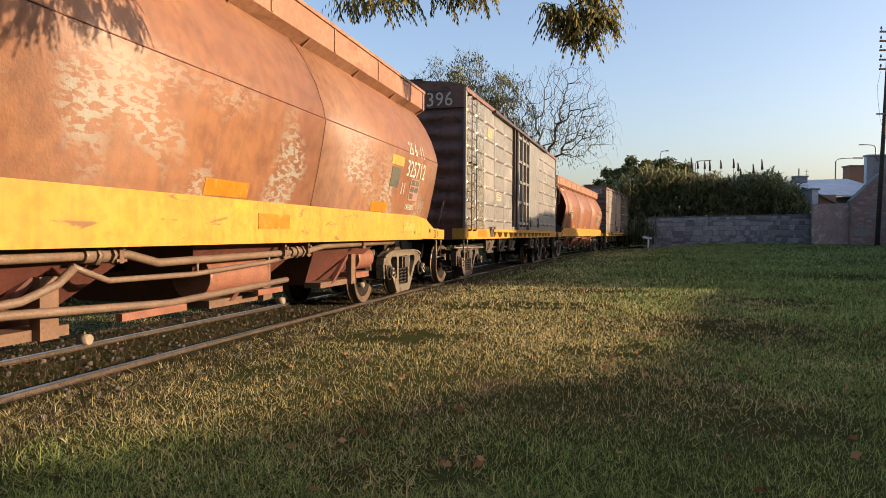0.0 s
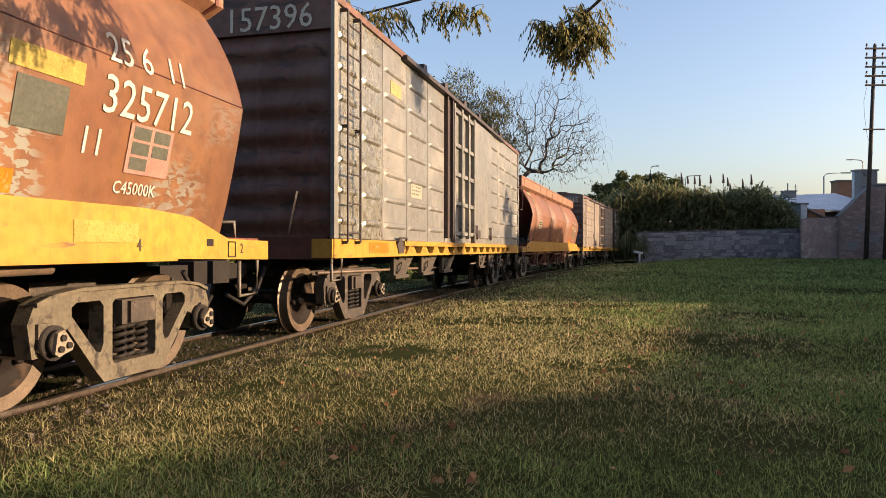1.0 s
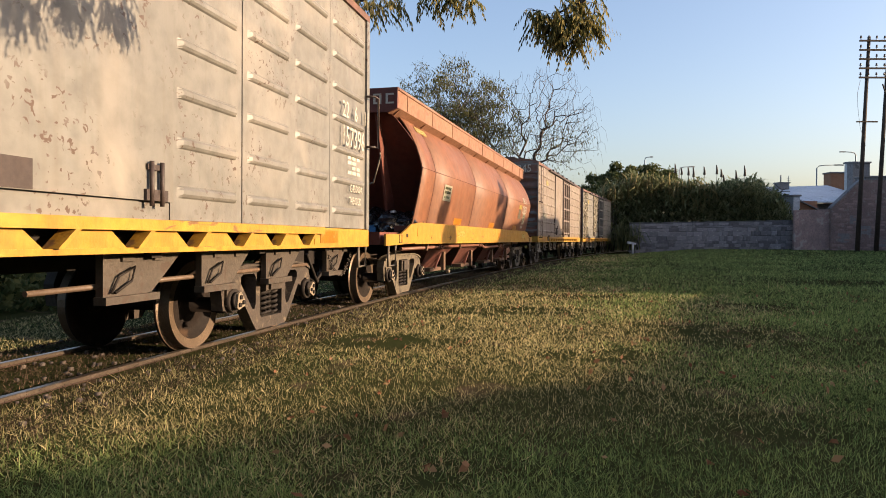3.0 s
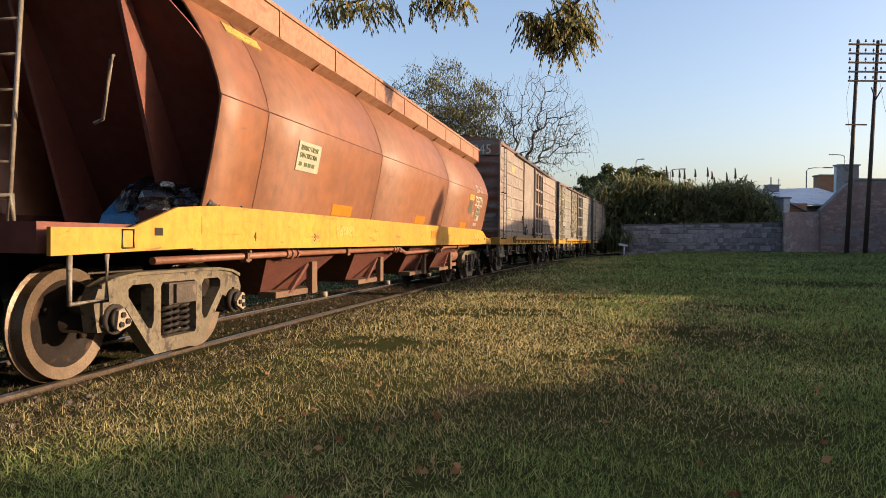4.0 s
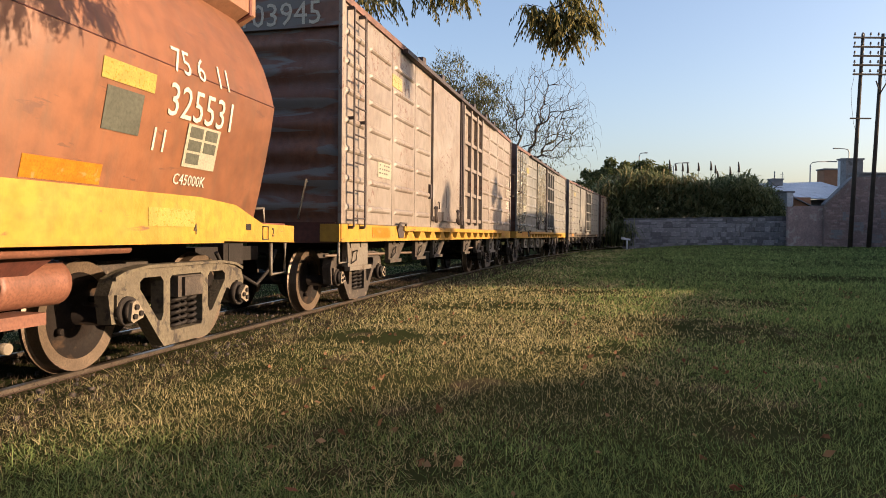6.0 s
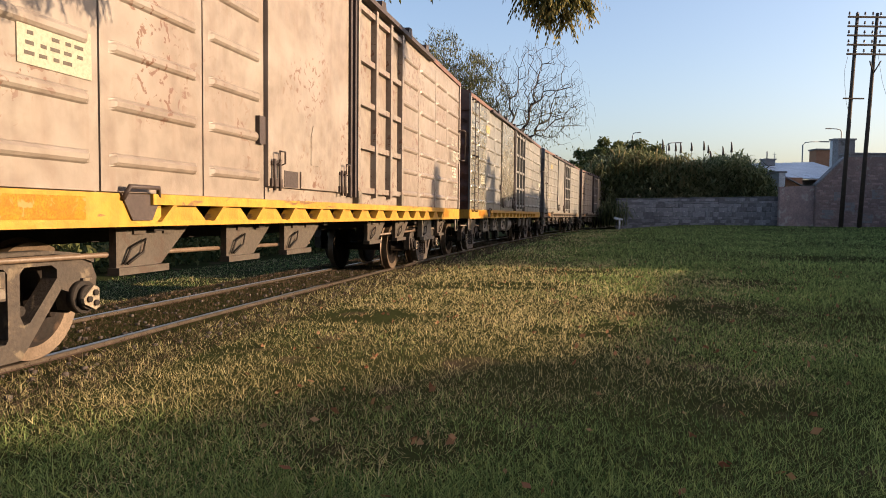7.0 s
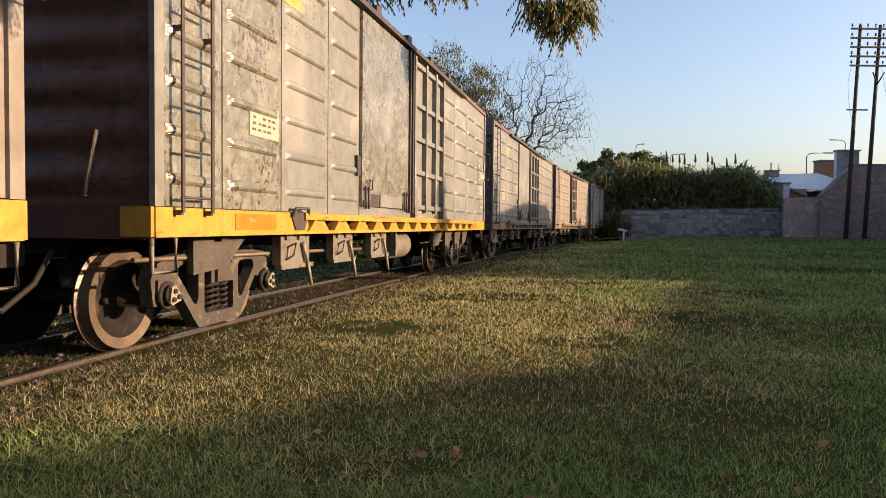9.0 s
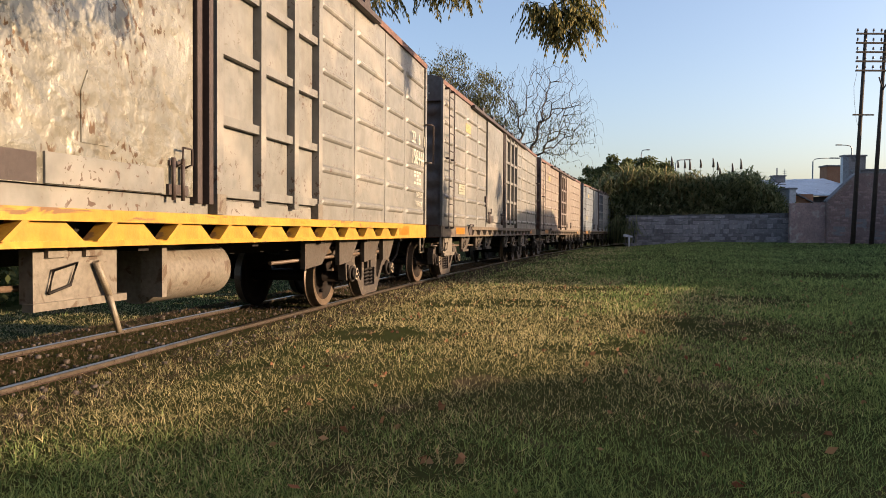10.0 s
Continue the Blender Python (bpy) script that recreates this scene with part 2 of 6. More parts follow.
def ground_z(x, y):
    off, _ = lateral(x, y)
    rise = max(0.0, y - 12) * 0.010
    side = min(1.0, max(0.0, (abs(off) - 1.6) / 7.0))
    bank = 0.015 * min(1.0, max(0.0, (abs(off) - 0.9) / 1.2))
    # Drop added past the far rail, steeper than the sun so it lies shaded.
    shade_drop = 0.27 * min(2.6, max(0.0, -off - 1.15))
    return -0.045 + bank + rise * side * side * (3 - 2 * side) * (1.0 if off > 0 else 0.0) - shade_drop


def field_np(x, y):
    """lateral() and ground_z() for whole arrays of places."""
    cx, cy = on_track(0).x + math.cos(TH) / KAP, on_track(0).y - math.sin(TH) / KAP
    off = 1 / KAP - np.hypot(x - cx, y - cy)
    side = np.clip((np.abs(off) - 1.6) / 7.0, 0, 1)
    bank = 0.015 * np.clip((np.abs(off) - 0.9) / 1.2, 0, 1)
    return off, -0.045 + bank + np.maximum(0.0, y - 12) * 0.010 * side * side * (3 - 2 * side) * (off > 0) - 0.27 * np.clip(-off - 1.15, 0, 2.6)


# ---- the train ----
SPEED = 6.5
WHEEL_R = 0.425
WHEELSETS = []
TRAIN = []      # each riding thing and the metres along the line of its middle at 0 s


def wheel_mesh():
    bm = bmesh.new()
    prof = [(0.0, 0.02), (0.09, 0.02), (0.11, 0.045), (0.30, 0.06), (0.335, 0.015), (0.425, 0.0), (0.425, 0.10), (0.455, 0.115), (0.455, 0.14), (0.34, 0.14), (0.30, 0.10), (0.10, 0.09), (0.0, 0.09)]
    seg = 40
    rings = []
    for k in range(seg):
        a = k * math.tau / seg
        rings.append([bm.verts.new((r * math.cos(a), y, r * math.sin(a))) for r, y in prof[1:-1]])
    for k in range(seg):
        a, b = rings[k], rings[(k + 1) % seg]
        for i in range(len(a) - 1):
            f = bm.faces.new((a[i], b[i], b[i + 1], a[i + 1]))
            f.smooth = i not in (3, 4, 5)
            f.material_index = 1 if i in (3, 4, 5) else 0
    bm.faces.new([r[0] for r in rings])
    bm.faces.new([r[-1] for r in rings][::-1])
    # balance holes shown as a boss ring, so that the turning is seen
    for k in range(2):
        a = k * math.pi + 0.4
        tube(bm, [(0.21 * math.cos(a), 0.0, 0.21 * math.sin(a)), (0.21 * math.cos(a), 0.06, 0.21 * math.sin(a))], 0.028, 8)
    me = finish(bm)
    me.materials.append(WHEEL_M)
    me.materials.append(TREAD)
    return me


def axle_mesh():
    bm = bmesh.new()
    tube(bm, [(0, -0.88, 0), (0, 0.88, 0)], 0.075, 12)
    return finish(bm)


def side_frame_mesh(y0, y1):
    """Cast bogie side: one plate with two rounded triangular windows and a spring opening."""
    bm = bmesh.new()
    outer = [(-1.06, 0.38), (-1.10, 0.60), (-1.04, 0.72), (-0.86, 0.78), (-0.60, 0.81), (0.60, 0.81), (0.86, 0.78), (1.04, 0.72), (1.10, 0.60), (1.06, 0.38), (0.84, 0.38), (0.80, 0.52), (0.74, 0.54), (0.44, 0.20), (0.36, 0.12), (-0.36, 0.12), (-0.44, 0.20), (-0.74, 0.54), (-0.80, 0.52), (-0.84, 0.38)]
    spring = [(-0.25, 0.24), (0.25, 0.24), (0.27, 0.27), (0.27, 0.68), (0.24, 0.71), (-0.24, 0.71), (-0.27, 0.68), (-0.27, 0.27)]
    tri = [(0.37, 0.40), (0.40, 0.34), (0.45, 0.35), (0.70, 0.62), (0.70, 0.68), (0.65, 0.71), (0.41, 0.71), (0.37, 0.67)]
    edges = []
    for loop in (outer, spring, tri, [(-x, z) for x, z in tri]):
        vs = [bm.verts.new((x * 0.94, y0, z)) for x, z in loop]
        edges += [bm.edges.new((vs[k], vs[(k + 1) % len(vs)])) for k in range(len(vs))]
    got = bmesh.ops.triangle_fill(bm, use_beauty=True, use_dissolve=False, edges=edges)
    faces = [f for f in got["geom"] if isinstance(f, bmesh.types.BMFace)]
    ext = bmesh.ops.extrude_face_region(bm, geom=faces, use_keep_orig=True)
    bmesh.ops.translate(bm, verts=[v for v in ext["geom"] if isinstance(v, bmesh.types.BMVert)], vec=(0, y1 - y0, 0))
    # raised rim along the top chord and journal pads
    o = y0 - 0.025 if y0 < 0 else y1
    prism(bm, [(-0.98, 0.705), (-0.84, 0.755), (-0.60, 0.785), (0.60, 0.785), (0.84, 0.755), (0.98, 0.705), (0.98, 0.735), (0.84, 0.78), (0.60, 0.808), (-0.60, 0.808), (-0.84, 0.78), (-0.98, 0.735)], o, o + 0.025)
    for s in (-1, 1):
        box(bm, s * 0.92 - 0.05, s * 0.92 + 0.05, o, o + 0.025, 0.42, 0.60)
    return finish(bm)


def spring_mesh():
    bm = bmesh.new()
    n = 5 * 12
    path = [(0.055 * math.cos(i * math.tau / 12), 0.055 * math.sin(i * math.tau / 12), 0.24 + 0.27 * i / n) for i in range(n + 1)]
    tube(bm, path, 0.017, 6)
    return finish(bm)


BOGIE = {}


def bogie(parent, x, steel, rows_phase=0.0):
    if not BOGIE:
        BOGIE["wheel"] = wheel_mesh()
        BOGIE["axle"] = axle_mesh()
        BOGIE["right"] = side_frame_mesh(-0.98, -0.86)
        BOGIE["left"] = side_frame_mesh(0.86, 0.98)
        BOGIE["spring"] = spring_mesh()
        bm = bmesh.new()
        box(bm, -0.20, 0.20, -1.02, 1.02, 0.52, 0.70)
        box(bm, -0.14, 0.14, -1.05, -0.94, 0.53, 0.69)
        box(bm, -0.35, 0.35, -0.35, 0.35, 0.70, 0.82)
        BOGIE["bolster"] = finish(bm, 0.01)
        bm = bmesh.new()
        tube(bm, [(0, 0, 0), (0, -0.06, 0)], 0.115, 20)
        tube(bm, [(0, -0.06, 0), (0, -0.10, 0)], 0.085, 20)
        BOGIE["cap_body"] = finish(bm, 0.006)
        bm = bmesh.new()
        prism(bm, [(0.0, 0.085), (-0.03, 0.08), (-0.085, -0.04), (-0.06, -0.07), (0.06, -0.07), (0.085, -0.04), (0.03, 0.08)], -0.10, -0.125)
        BOGIE["cap_plate"] = finish(bm, 0.006)
        bm = bmesh.new()
        tube(bm, [(0, -0.122, 0), (0, -0.142, 0)], 0.022, 8)
        BOGIE["bolt"] = finish(bm)
        bm = bmesh.new()
        for s in (-1, 1):
            prism(bm, [(s * 0.40, 0.30), (s * 0.47, 0.30), (s * 0.50, 0.62), (s * 0.44, 0.62)], -0.68, -0.46)
            tube(bm, [(s * 0.44, -0.9, 0.42), (s * 0.44, 0.9, 0.42)], 0.035, 8)
        BOGIE["brake"] = finish(bm)
    b = new("bogie")
    b.parent = parent
    b.matrix_basis = pose(x, 0, 0)
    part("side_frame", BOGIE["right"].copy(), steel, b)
    # Far-side frame and bolster take the darker steel on every bogie.
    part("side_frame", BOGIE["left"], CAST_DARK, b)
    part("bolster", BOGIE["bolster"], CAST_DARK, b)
    part("brake_beam", BOGIE["brake"], IRON, b)
    for sx in (-0.12, 0.0, 0.12):
        part("spring", BOGIE["spring"], IRON, b, at=pose(sx, -0.92 + 0.02 * (sx == 0), 0))
    for s in (-1, 1):
        part("journal_box", BOGIE["cap_body"], IRON, b, at=pose(s * 0.86, -0.97, 0.47))
        part("bearing_cap", BOGIE["cap_plate"], CAP_M, b, at=pose(s * 0.86, -0.97, 0.47, 0, s * 20 + 5, 0))
        for a in (90, 210, 330):
            part("cap_bolt", BOGIE["bolt"], IRON, b, at=pose(s * 0.86, -0.97, 0.47, 0, s * 20 + 5, 0) @ pose(0.042 * math.cos(radians(a)), 0, 0.042 * math.sin(radians(a)) - 0.005))
        w = new("wheelset", BOGIE["axle"])
        if not BOGIE["axle"].materials:
            BOGIE["axle"].materials.append(IRON)
        w.parent = b
        w.matrix_basis = pose(s * 0.86, 0, WHEEL_R)
        WHEELSETS.append((w, rows_phase + s * 40))
    return b


def wheelset_mesh():
    """Axle and its two wheels, pressed together."""
    bm = bmesh.new()
    for flip in (1, -1):
        tmp = bmesh.new()
        tmp.from_mesh(BOGIE["wheel"])
        if flip == 1:
            bmesh.ops.translate(tmp, verts=tmp.verts, vec=(0, -0.60, 0))
        else:
            bmesh.ops.rotate(tmp, verts=tmp.verts, cent=(0, 0, 0), matrix=Matrix.Rotation(math.pi, 3, "Z"))
            bmesh.ops.translate(tmp, verts=tmp.verts, vec=(0, 0.60, 0))
        me = bpy.data.meshes.new("tmp")
        tmp.to_mesh(me)
        tmp.free()
        bm.from_mesh(me)
        bpy.data.meshes.remove(me)
    tube(bm, [(0, -0.88, 0), (0, 0.88, 0)], 0.075, 12)
    me = finish(bm)
    me.materials.append(WHEEL_M)
    me.materials.append(TREAD)
    return me


def coupler(parent, x, way):
    bm = bmesh.new()
    box(bm, min(x, x + way * 0.62), max(x, x + way * 0.62), -0.09, 0.09, 0.72, 0.90)
    prism(bm, [(x + way * 0.50, -0.16), (x + way * 0.80, -0.14), (x + way * 0.80, 0.02), (x + way * 0.66, 0.05), (x + way * 0.66, 0.16), (x + way * 0.50, 0.14)], 0.68, 0.94, "z")
    part("coupler", bm, IRON, parent, bevel=0.01)
    bm = bmesh.new()
    tube(bm, [(x, -0.35, 0.85), (x + way * 0.2, -0.36, 0.60), (x + way * 0.45, -0.32, 0.42), (x + way * 0.7, -0.25, 0.55)], 0.025, 6)
    part("brake_hose", bm, IRON, parent)


HALF = 7.2


RIB_Z = [1.43 + 0.385 * i for i in range(7)]


def panel_mesh(x0, x1, beads=True, y=-1.255):
    """One pressed side sheet with its row of long beads, a single skin with turned edges."""
    bm = bmesh.new()
    xs = [(x0 + 0.006, 0), (x0 + 0.09, 0), (x0 + 0.14, 1), (x1 - 0.14, 1), (x1 - 0.09, 0), (x1 - 0.006, 0)]
    zs = [(1.21, 0.0)]
    for z in RIB_Z:
        zs += [(z - 0.048, 0.0), (z - 0.036, 0.55), (z - 0.016, 0.95), (z + 0.016, 0.95), (z + 0.036, 0.55), (z + 0.048, 0.0)]
    zs.append((4.12, 0.0))
    grid = [[bm.verts.new((x, y - 0.034 * kx * kz, z)) for x, kx in xs] for z, kz in zs]
    for a, b in zip(grid, grid[1:]):
        for j in range(len(xs) - 1):
            f = bm.faces.new((a[j], a[j + 1], b[j + 1], b[j]))
            f.smooth = False
    rim = [grid[0], [r[-1] for r in grid], grid[-1][::-1], [r[0] for r in grid][::-1]]
    for edge in rim:
        back = [bm.verts.new((v.co.x, y + 0.03, v.co.z)) for v in edge]
        for j in range(len(edge) - 1):
            bm.faces.new((edge[j], edge[j + 1], back[j + 1], back[j]))
    return finish(bm)


def corrugated_end(bm, x, way):
    """Pressed end sheet: broad horizontal waves between flat margins."""
    zs, n = [], 72
    for i in range(n + 1):
        z = 1.18 + (3.78 - 1.18) * i / n
        k = (z - 1.25) / 0.357
        d = 0.055 * (0.5 - 0.5 * math.cos(math.tau * k)) if 1.25 < z < 3.75 else 0.0
        zs.append((z, d ** 1.0))
    ys = [-1.27, -1.20, -1.08, 0.0, 1.08, 1.20, 1.27]
    ks = [0, 0.2, 1, 1, 1, 0.2, 0]
    grid = [[bm.verts.new((x + way * (d * k), y, z)) for y, k in zip(ys, ks)] for z, d in zs]
    for a, b in zip(grid, grid[1:]):
        for j in range(len(ys) - 1):
            f = bm.faces.new((a[j], a[j + 1], b[j + 1], b[j]))
            f.smooth = True


def ladder(parent, x0, x1, z0, z1, y, rungs=8, name="ladder"):
    bm = bmesh.new()
    for x in (x0, x1):
        box(bm, x - 0.018, x + 0.018, y - 0.035, y - 0.02, z0, z1)
        for z in (z0, z1, (z0 + z1) / 2):
            box(bm, x - 0.018, x + 0.018, y - 0.02, y + 0.12, z - 0.02, z + 0.02)
    lad = part(name, bm, TRIM_DARK, parent)
    me = None
    for i in range(rungs):
        z = z0 + 0.12 + (z1 - z0 - 0.3) * i / (rungs - 1)
        if me is None:
            me = finish(one(lambda b: tube(b, [(x0, y - 0.028, 0), (x1, y - 0.028, 0)], 0.012, 6)))
        part("rung", me, TRIM_DARK, lad, at=pose(0, 0, z))
    return lad


def stirrup(parent, x, y, z=0.97, w=0.30, h=0.28):
    bm = bmesh.new()
    tube(bm, [(x - w / 2, y, z), (x - w / 2, y, z - h), (x + w / 2, y, z - h), (x + w / 2, y, z)], 0.02, 6)
    part("step", bm, PALE, parent, "pale bent-bar step")


def boxcar(name, label, paint, grid_first=False, number="", tank=False, end_paint=None, peel=(), trap=True, end_number="", detail=True):
    """Bogie van, 14.4 m over the body; local x runs along it, y = -1.28 is its right side."""
    sill = YELLOW if number else SILL_SHADED
    car = empty(name, label, "freight wagon", "wagons of the freight train")
    H = HALF
    end_paint = end_paint or END_RUST_SHADED
    bm = bmesh.new()
    box(bm, -H + 0.09, H - 0.09, -1.22, 1.25, 1.20, 4.10)
    part("body_shell", bm, paint, car)
    # arched roof with rolled edges
    bm = bmesh.new()
    out = [(-1.29, 4.10), (-1.29, 4.19)] + [(1.29 * math.sin(a), 4.19 + 0.17 * (math.cos(a) - 0.0)) for a in [i * math.pi / 10 for i in range(-4, 5)]] + [(1.29, 4.19), (1.29, 4.10)]
    prism(bm, out, -H, H, "x")
    part("roof", bm, ROOF_M, car, "rust-brown arched sheet roof")
    bm = bmesh.new()
    box(bm, -H + 0.1, H - 0.1, -0.28, 0.28, 4.40, 4.43)
    for i in range(9):
        x = -H + 0.5 + i * (2 * H - 1.0) / 8
        box(bm, x - 0.03, x + 0.03, -0.22, 0.22, 4.33, 4.40)
    part("roof_walk", bm, TRIM_DARK, car, "dark roof walkway")
    # ends
    for way in (-1, 1):
        bm = bmesh.new()
        corrugated_end(bm, way * (H - 0.06), way)
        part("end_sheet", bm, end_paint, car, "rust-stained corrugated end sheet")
        bm = bmesh.new()
        prism(bm, [(-1.28, 3.76), (-1.28, 4.19)] + [(1.28 * math.sin(a), 4.18 + 0.17 * math.cos(a)) for a in [i * math.pi / 10 for i in range(-4, 5)]] + [(1.28, 4.19), (1.28, 3.76)], min(way * (H - 0.06), way * (H + 0.005)), max(way * (H - 0.06), way * (H + 0.005)), "x")
        part("end_cap", bm, end_paint, car)
        for y in (-1, 1):
            bm = bmesh.new()
            box(bm, min(way * (H - 0.10), way * (H + 0.01)), max(way * (H - 0.10), way * (H + 0.01)), y * 1.285 - (0.05 if y > 0 else 0), y * 1.285 + (0.05 if y < 0 else 0), 1.205, 4.18)
            part("corner_post", bm, paint, car, bevel=0.012)
        bm = bmesh.new()
        box(bm, min(way * (H - 0.3), way * (H + 0.02)), max(way * (H - 0.3), way * (H + 0.02)), -1.20, 1.20, 0.95, 1.22)
        part("end_sill", bm, HOP_DARK, car, "dark red end beam")
        bm = bmesh.new()
        box(bm, min(way * (H - 0.20), way * (H + 0.04)), max(way * (H - 0.20), way * (H + 0.04)), -1.27, -1.00, 0.97, 1.20)
        part("corner_plate", bm, sill, car, bevel=0.01)
        coupler(car, way * H, way)
        # bent grab iron on the end
        bm = bmesh.new()
        x = way * (H + 0.06)
        tube(bm, [(x - way * 0.06, -0.80, 1.75), (x, -0.82, 1.78), (x, -0.74, 1.45), (x, -0.70, 1.28), (x - way * 0.06, -0.68, 1.27)], 0.016, 6)
        part("grab_iron", bm, PALE, car)
    # the yellow side sill: flange, gussets, channel
    bm = bmesh.new()
    box(bm, -H, H, -1.285, -1.20, 0.965, 1.005)
    box(bm, -H, -H + 2.75, -1.283, -1.21, 1.005, 1.20)
    box(bm, H - 1.9, H, -1.283, -1.21, 1.005, 1.20)
    box(bm, -H + 2.6, H - 1.7, -1.325, -1.20, 1.125, 1.205)
    part("side_sill", bm, sill, car, "chrome-yellow side sill" if number else "brown side sill, toned down for the shade on far wagons", bevel=0.006)
    part("side_sill", one(box, -H, H, 1.20, 1.28, 0.965, 1.20), sill, car)
    gm = finish(one(lambda b: (prism(b, [(0.0, 1.005), (0.15, 1.126), (0.50, 1.126), (0.66, 1.005)], -1.275, -1.25), prism(b, [(-0.01, 1.005), (0.135, 1.126), (0.185, 1.126), (0.04, 1.005)], -1.322, -1.20))))
    n = 14
    for i in range(n):
        part("gusset", gm, sill, car, at=pose(-H + 2.72 + i * 0.735, 0, 0))
    bm = bmesh.new()
    box(bm, -H + 2.7, H - 1.85, -1.10, -1.02, 0.99, 1.19)
    box(bm, -H + 0.3, H - 0.3, -0.25, 0.25, 0.80, 1.12)
    for i in range(8):
        x = -H + 1.2 + i * (2 * H - 2.4) / 7
        box(bm, x - 0.06, x + 0.06, -1.15, 1.15, 0.92, 1.10)
    part("underframe", bm, IRON, car)
    # side sheets in panels
    if grid_first:
        cols = [(-7.10, -6.35), (-6.30, -5.48), (-5.43, -4.33), (-4.28, -3.15), (-3.1, -2.0), (2.6, 3.65), (3.7, 4.72), (4.75, 5.78), (5.82, 7.1)]
        grid, plain, post = (-1.45, 0.50), (0.52, 2.56), (-1.97, -1.5)
    else:
        cols = [(-7.10, -6.25), (-6.2, -5.1), (-5.05, -3.85), (-3.8, -2.75), (2.15, 3.35), (3.4, 4.7), (4.75, 5.78), (5.82, 7.1)]
        plain, grid, post = (-2.72, -0.45), (-0.15, 2.1), (-0.43, -0.2)
    for i, (a, b) in enumerate(cols):
        part("side_panel", panel_mesh(a - 0.021, b + 0.021), PEEL if i in peel else paint, car)
    bm = bmesh.new()
    box(bm, plain[0], plain[1], -1.30, -1.22, 1.34, 4.02)
    door = part("sliding_door", bm, PEEL if "door" in peel else paint, car, "plain sheet sliding door with scuffed paint", bevel=0.008)
    for x in (plain[0] + 0.08, plain[1] - 0.3):
        bm = bmesh.new()
        for dx in (0, 0.12):
            tube(bm, [(x + dx, -1.33, 1.30), (x + dx, -1.33, 1.62)], 0.018, 6)
        box(bm, x - 0.05, x + 0.2, -1.325, -1.30, 1.34, 1.42)
        box(bm, x - 0.03, x + 0.15, -1.32, -1.30, 1.56, 1.60)
        part("latch", bm, TRIM_DARK, door, "dark iron foot bolt")
        if x < 0.5 * (plain[0] + plain[1]):
            part("notch", one(box, x + 0.28, x + 0.62, -1.304, -1.30, 1.345, 1.52), TRIM_DARK, door)
    if not grid_first:
        bm = bmesh.new()
        box(bm, plain[0] - 0.18, plain[0] - 0.06, -1.30, -1.25, 1.75, 2.02)
        part("placard_holder", bm, TRIM_DARK, car)
        x = plain[0] + 1.05
        bm = bmesh.new()
        prism(bm, [(x, 1.62), (x + 0.26, 1.62), (x + 0.26, 1.94), (x + 0.20, 2.08), (x + 0.06, 2.08), (x, 1.94)], -1.308, -1.30)
        part("lock_plate", bm, PEEL if "door" in peel else paint, door, bevel=0.003)
        bm = bmesh.new()
        box(bm, plain[0] + 0.75, plain[1] - 0.40, -1.318, -1.30, 1.345, 1.53)
        part("foot_plate", bm, paint, door, bevel=0.004)
        for x in (plain[0] + 0.12, plain[1] - 0.24):
            bm = bmesh.new()
            tube(bm, [(x, -1.31, 1.56), (x, -1.37, 1.58), (x, -1.37, 1.70), (x + 0.12, -1.37, 1.70), (x + 0.12, -1.37, 1.58), (x + 0.12, -1.31, 1.56)], 0.011, 6)
            part("door_handle", bm, TRIM_DARK, door, "bent iron door handle")
    bm = bmesh.new()
    box(bm, min(plain[0], post[0], grid[0]), max(plain[1], grid[1]), -1.262, -1.21, 1.207, 1.335)
    part("base_strip", bm, paint, car, bevel=0.004)
    bm = bmesh.new()
    box(bm, grid[0], grid[1], -1.25, -1.21, 1.34, 4.02)
    gd = part("ribbed_door", bm, paint, car, "sliding door with a grid of raised ribs")
    w = grid[1] - grid[0]
    vm = finish(one(box, -0.05, 0.05, -1.335, -1.25, 1.30, 4.02), 0.008)
    for k in (0.0, 0.36, 0.70, 1.0):
        part("door_rib", vm, paint, gd, at=pose(grid[0] + 0.05 + k * (w - 0.1), 0, 0))
    hm = finish(one(box, grid[0], grid[1], -1.315, -1.25, -0.04, 0.04), 0.008)
    for z in (1.40, 2.02, 2.62, 3.22, 3.92):
        part("door_rail", hm, paint, gd, at=pose(0, 0, z))
    bm = bmesh.new()
    box(bm, post[0], post[1], -1.27, -1.22, 1.29, 4.05)
    dp = part("door_post", bm, TRIM_DARK, car, "dark rusty door post")
    fm = finish(one(box, 0, 0.06, -1.33, -1.27, 1.29, 4.05))
    for x in (post[0], post[1] - 0.06):
        part("flange", fm, TRIM_DARK, dp, at=pose(x, 0, 0))
    bm = bmesh.new()
    box(bm, -4.6, 4.2, -1.36, -1.24, 4.06, 4.13)
    for x in (-3.6, -2.2, -0.6, 0.9, 2.4, 3.6):
        prism(bm, [(x - 0.12, 4.13), (x + 0.12, 4.13), (x + 0.08, 4.24), (x - 0.10, 4.22)], -1.36, -1.2)
    part("door_track", bm, TRIM_DARK, car, "dark iron door track under the eave")
    # clamps at the foot of the ribbed door
    for x in (grid[0] + 0.05, grid[1] - 0.08):
        bm = bmesh.new()
        box(bm, x - 0.07, x + 0.07, -1.35, -1.262, 1.21, 1.38)
        part("door_clamp", bm, PALE, car, bevel=0.012)
    # ladders and irons
    ladder(car, -H + 0.24, -H + 0.66, 1.16, 4.05, -1.33)
    bm = bmesh.new()
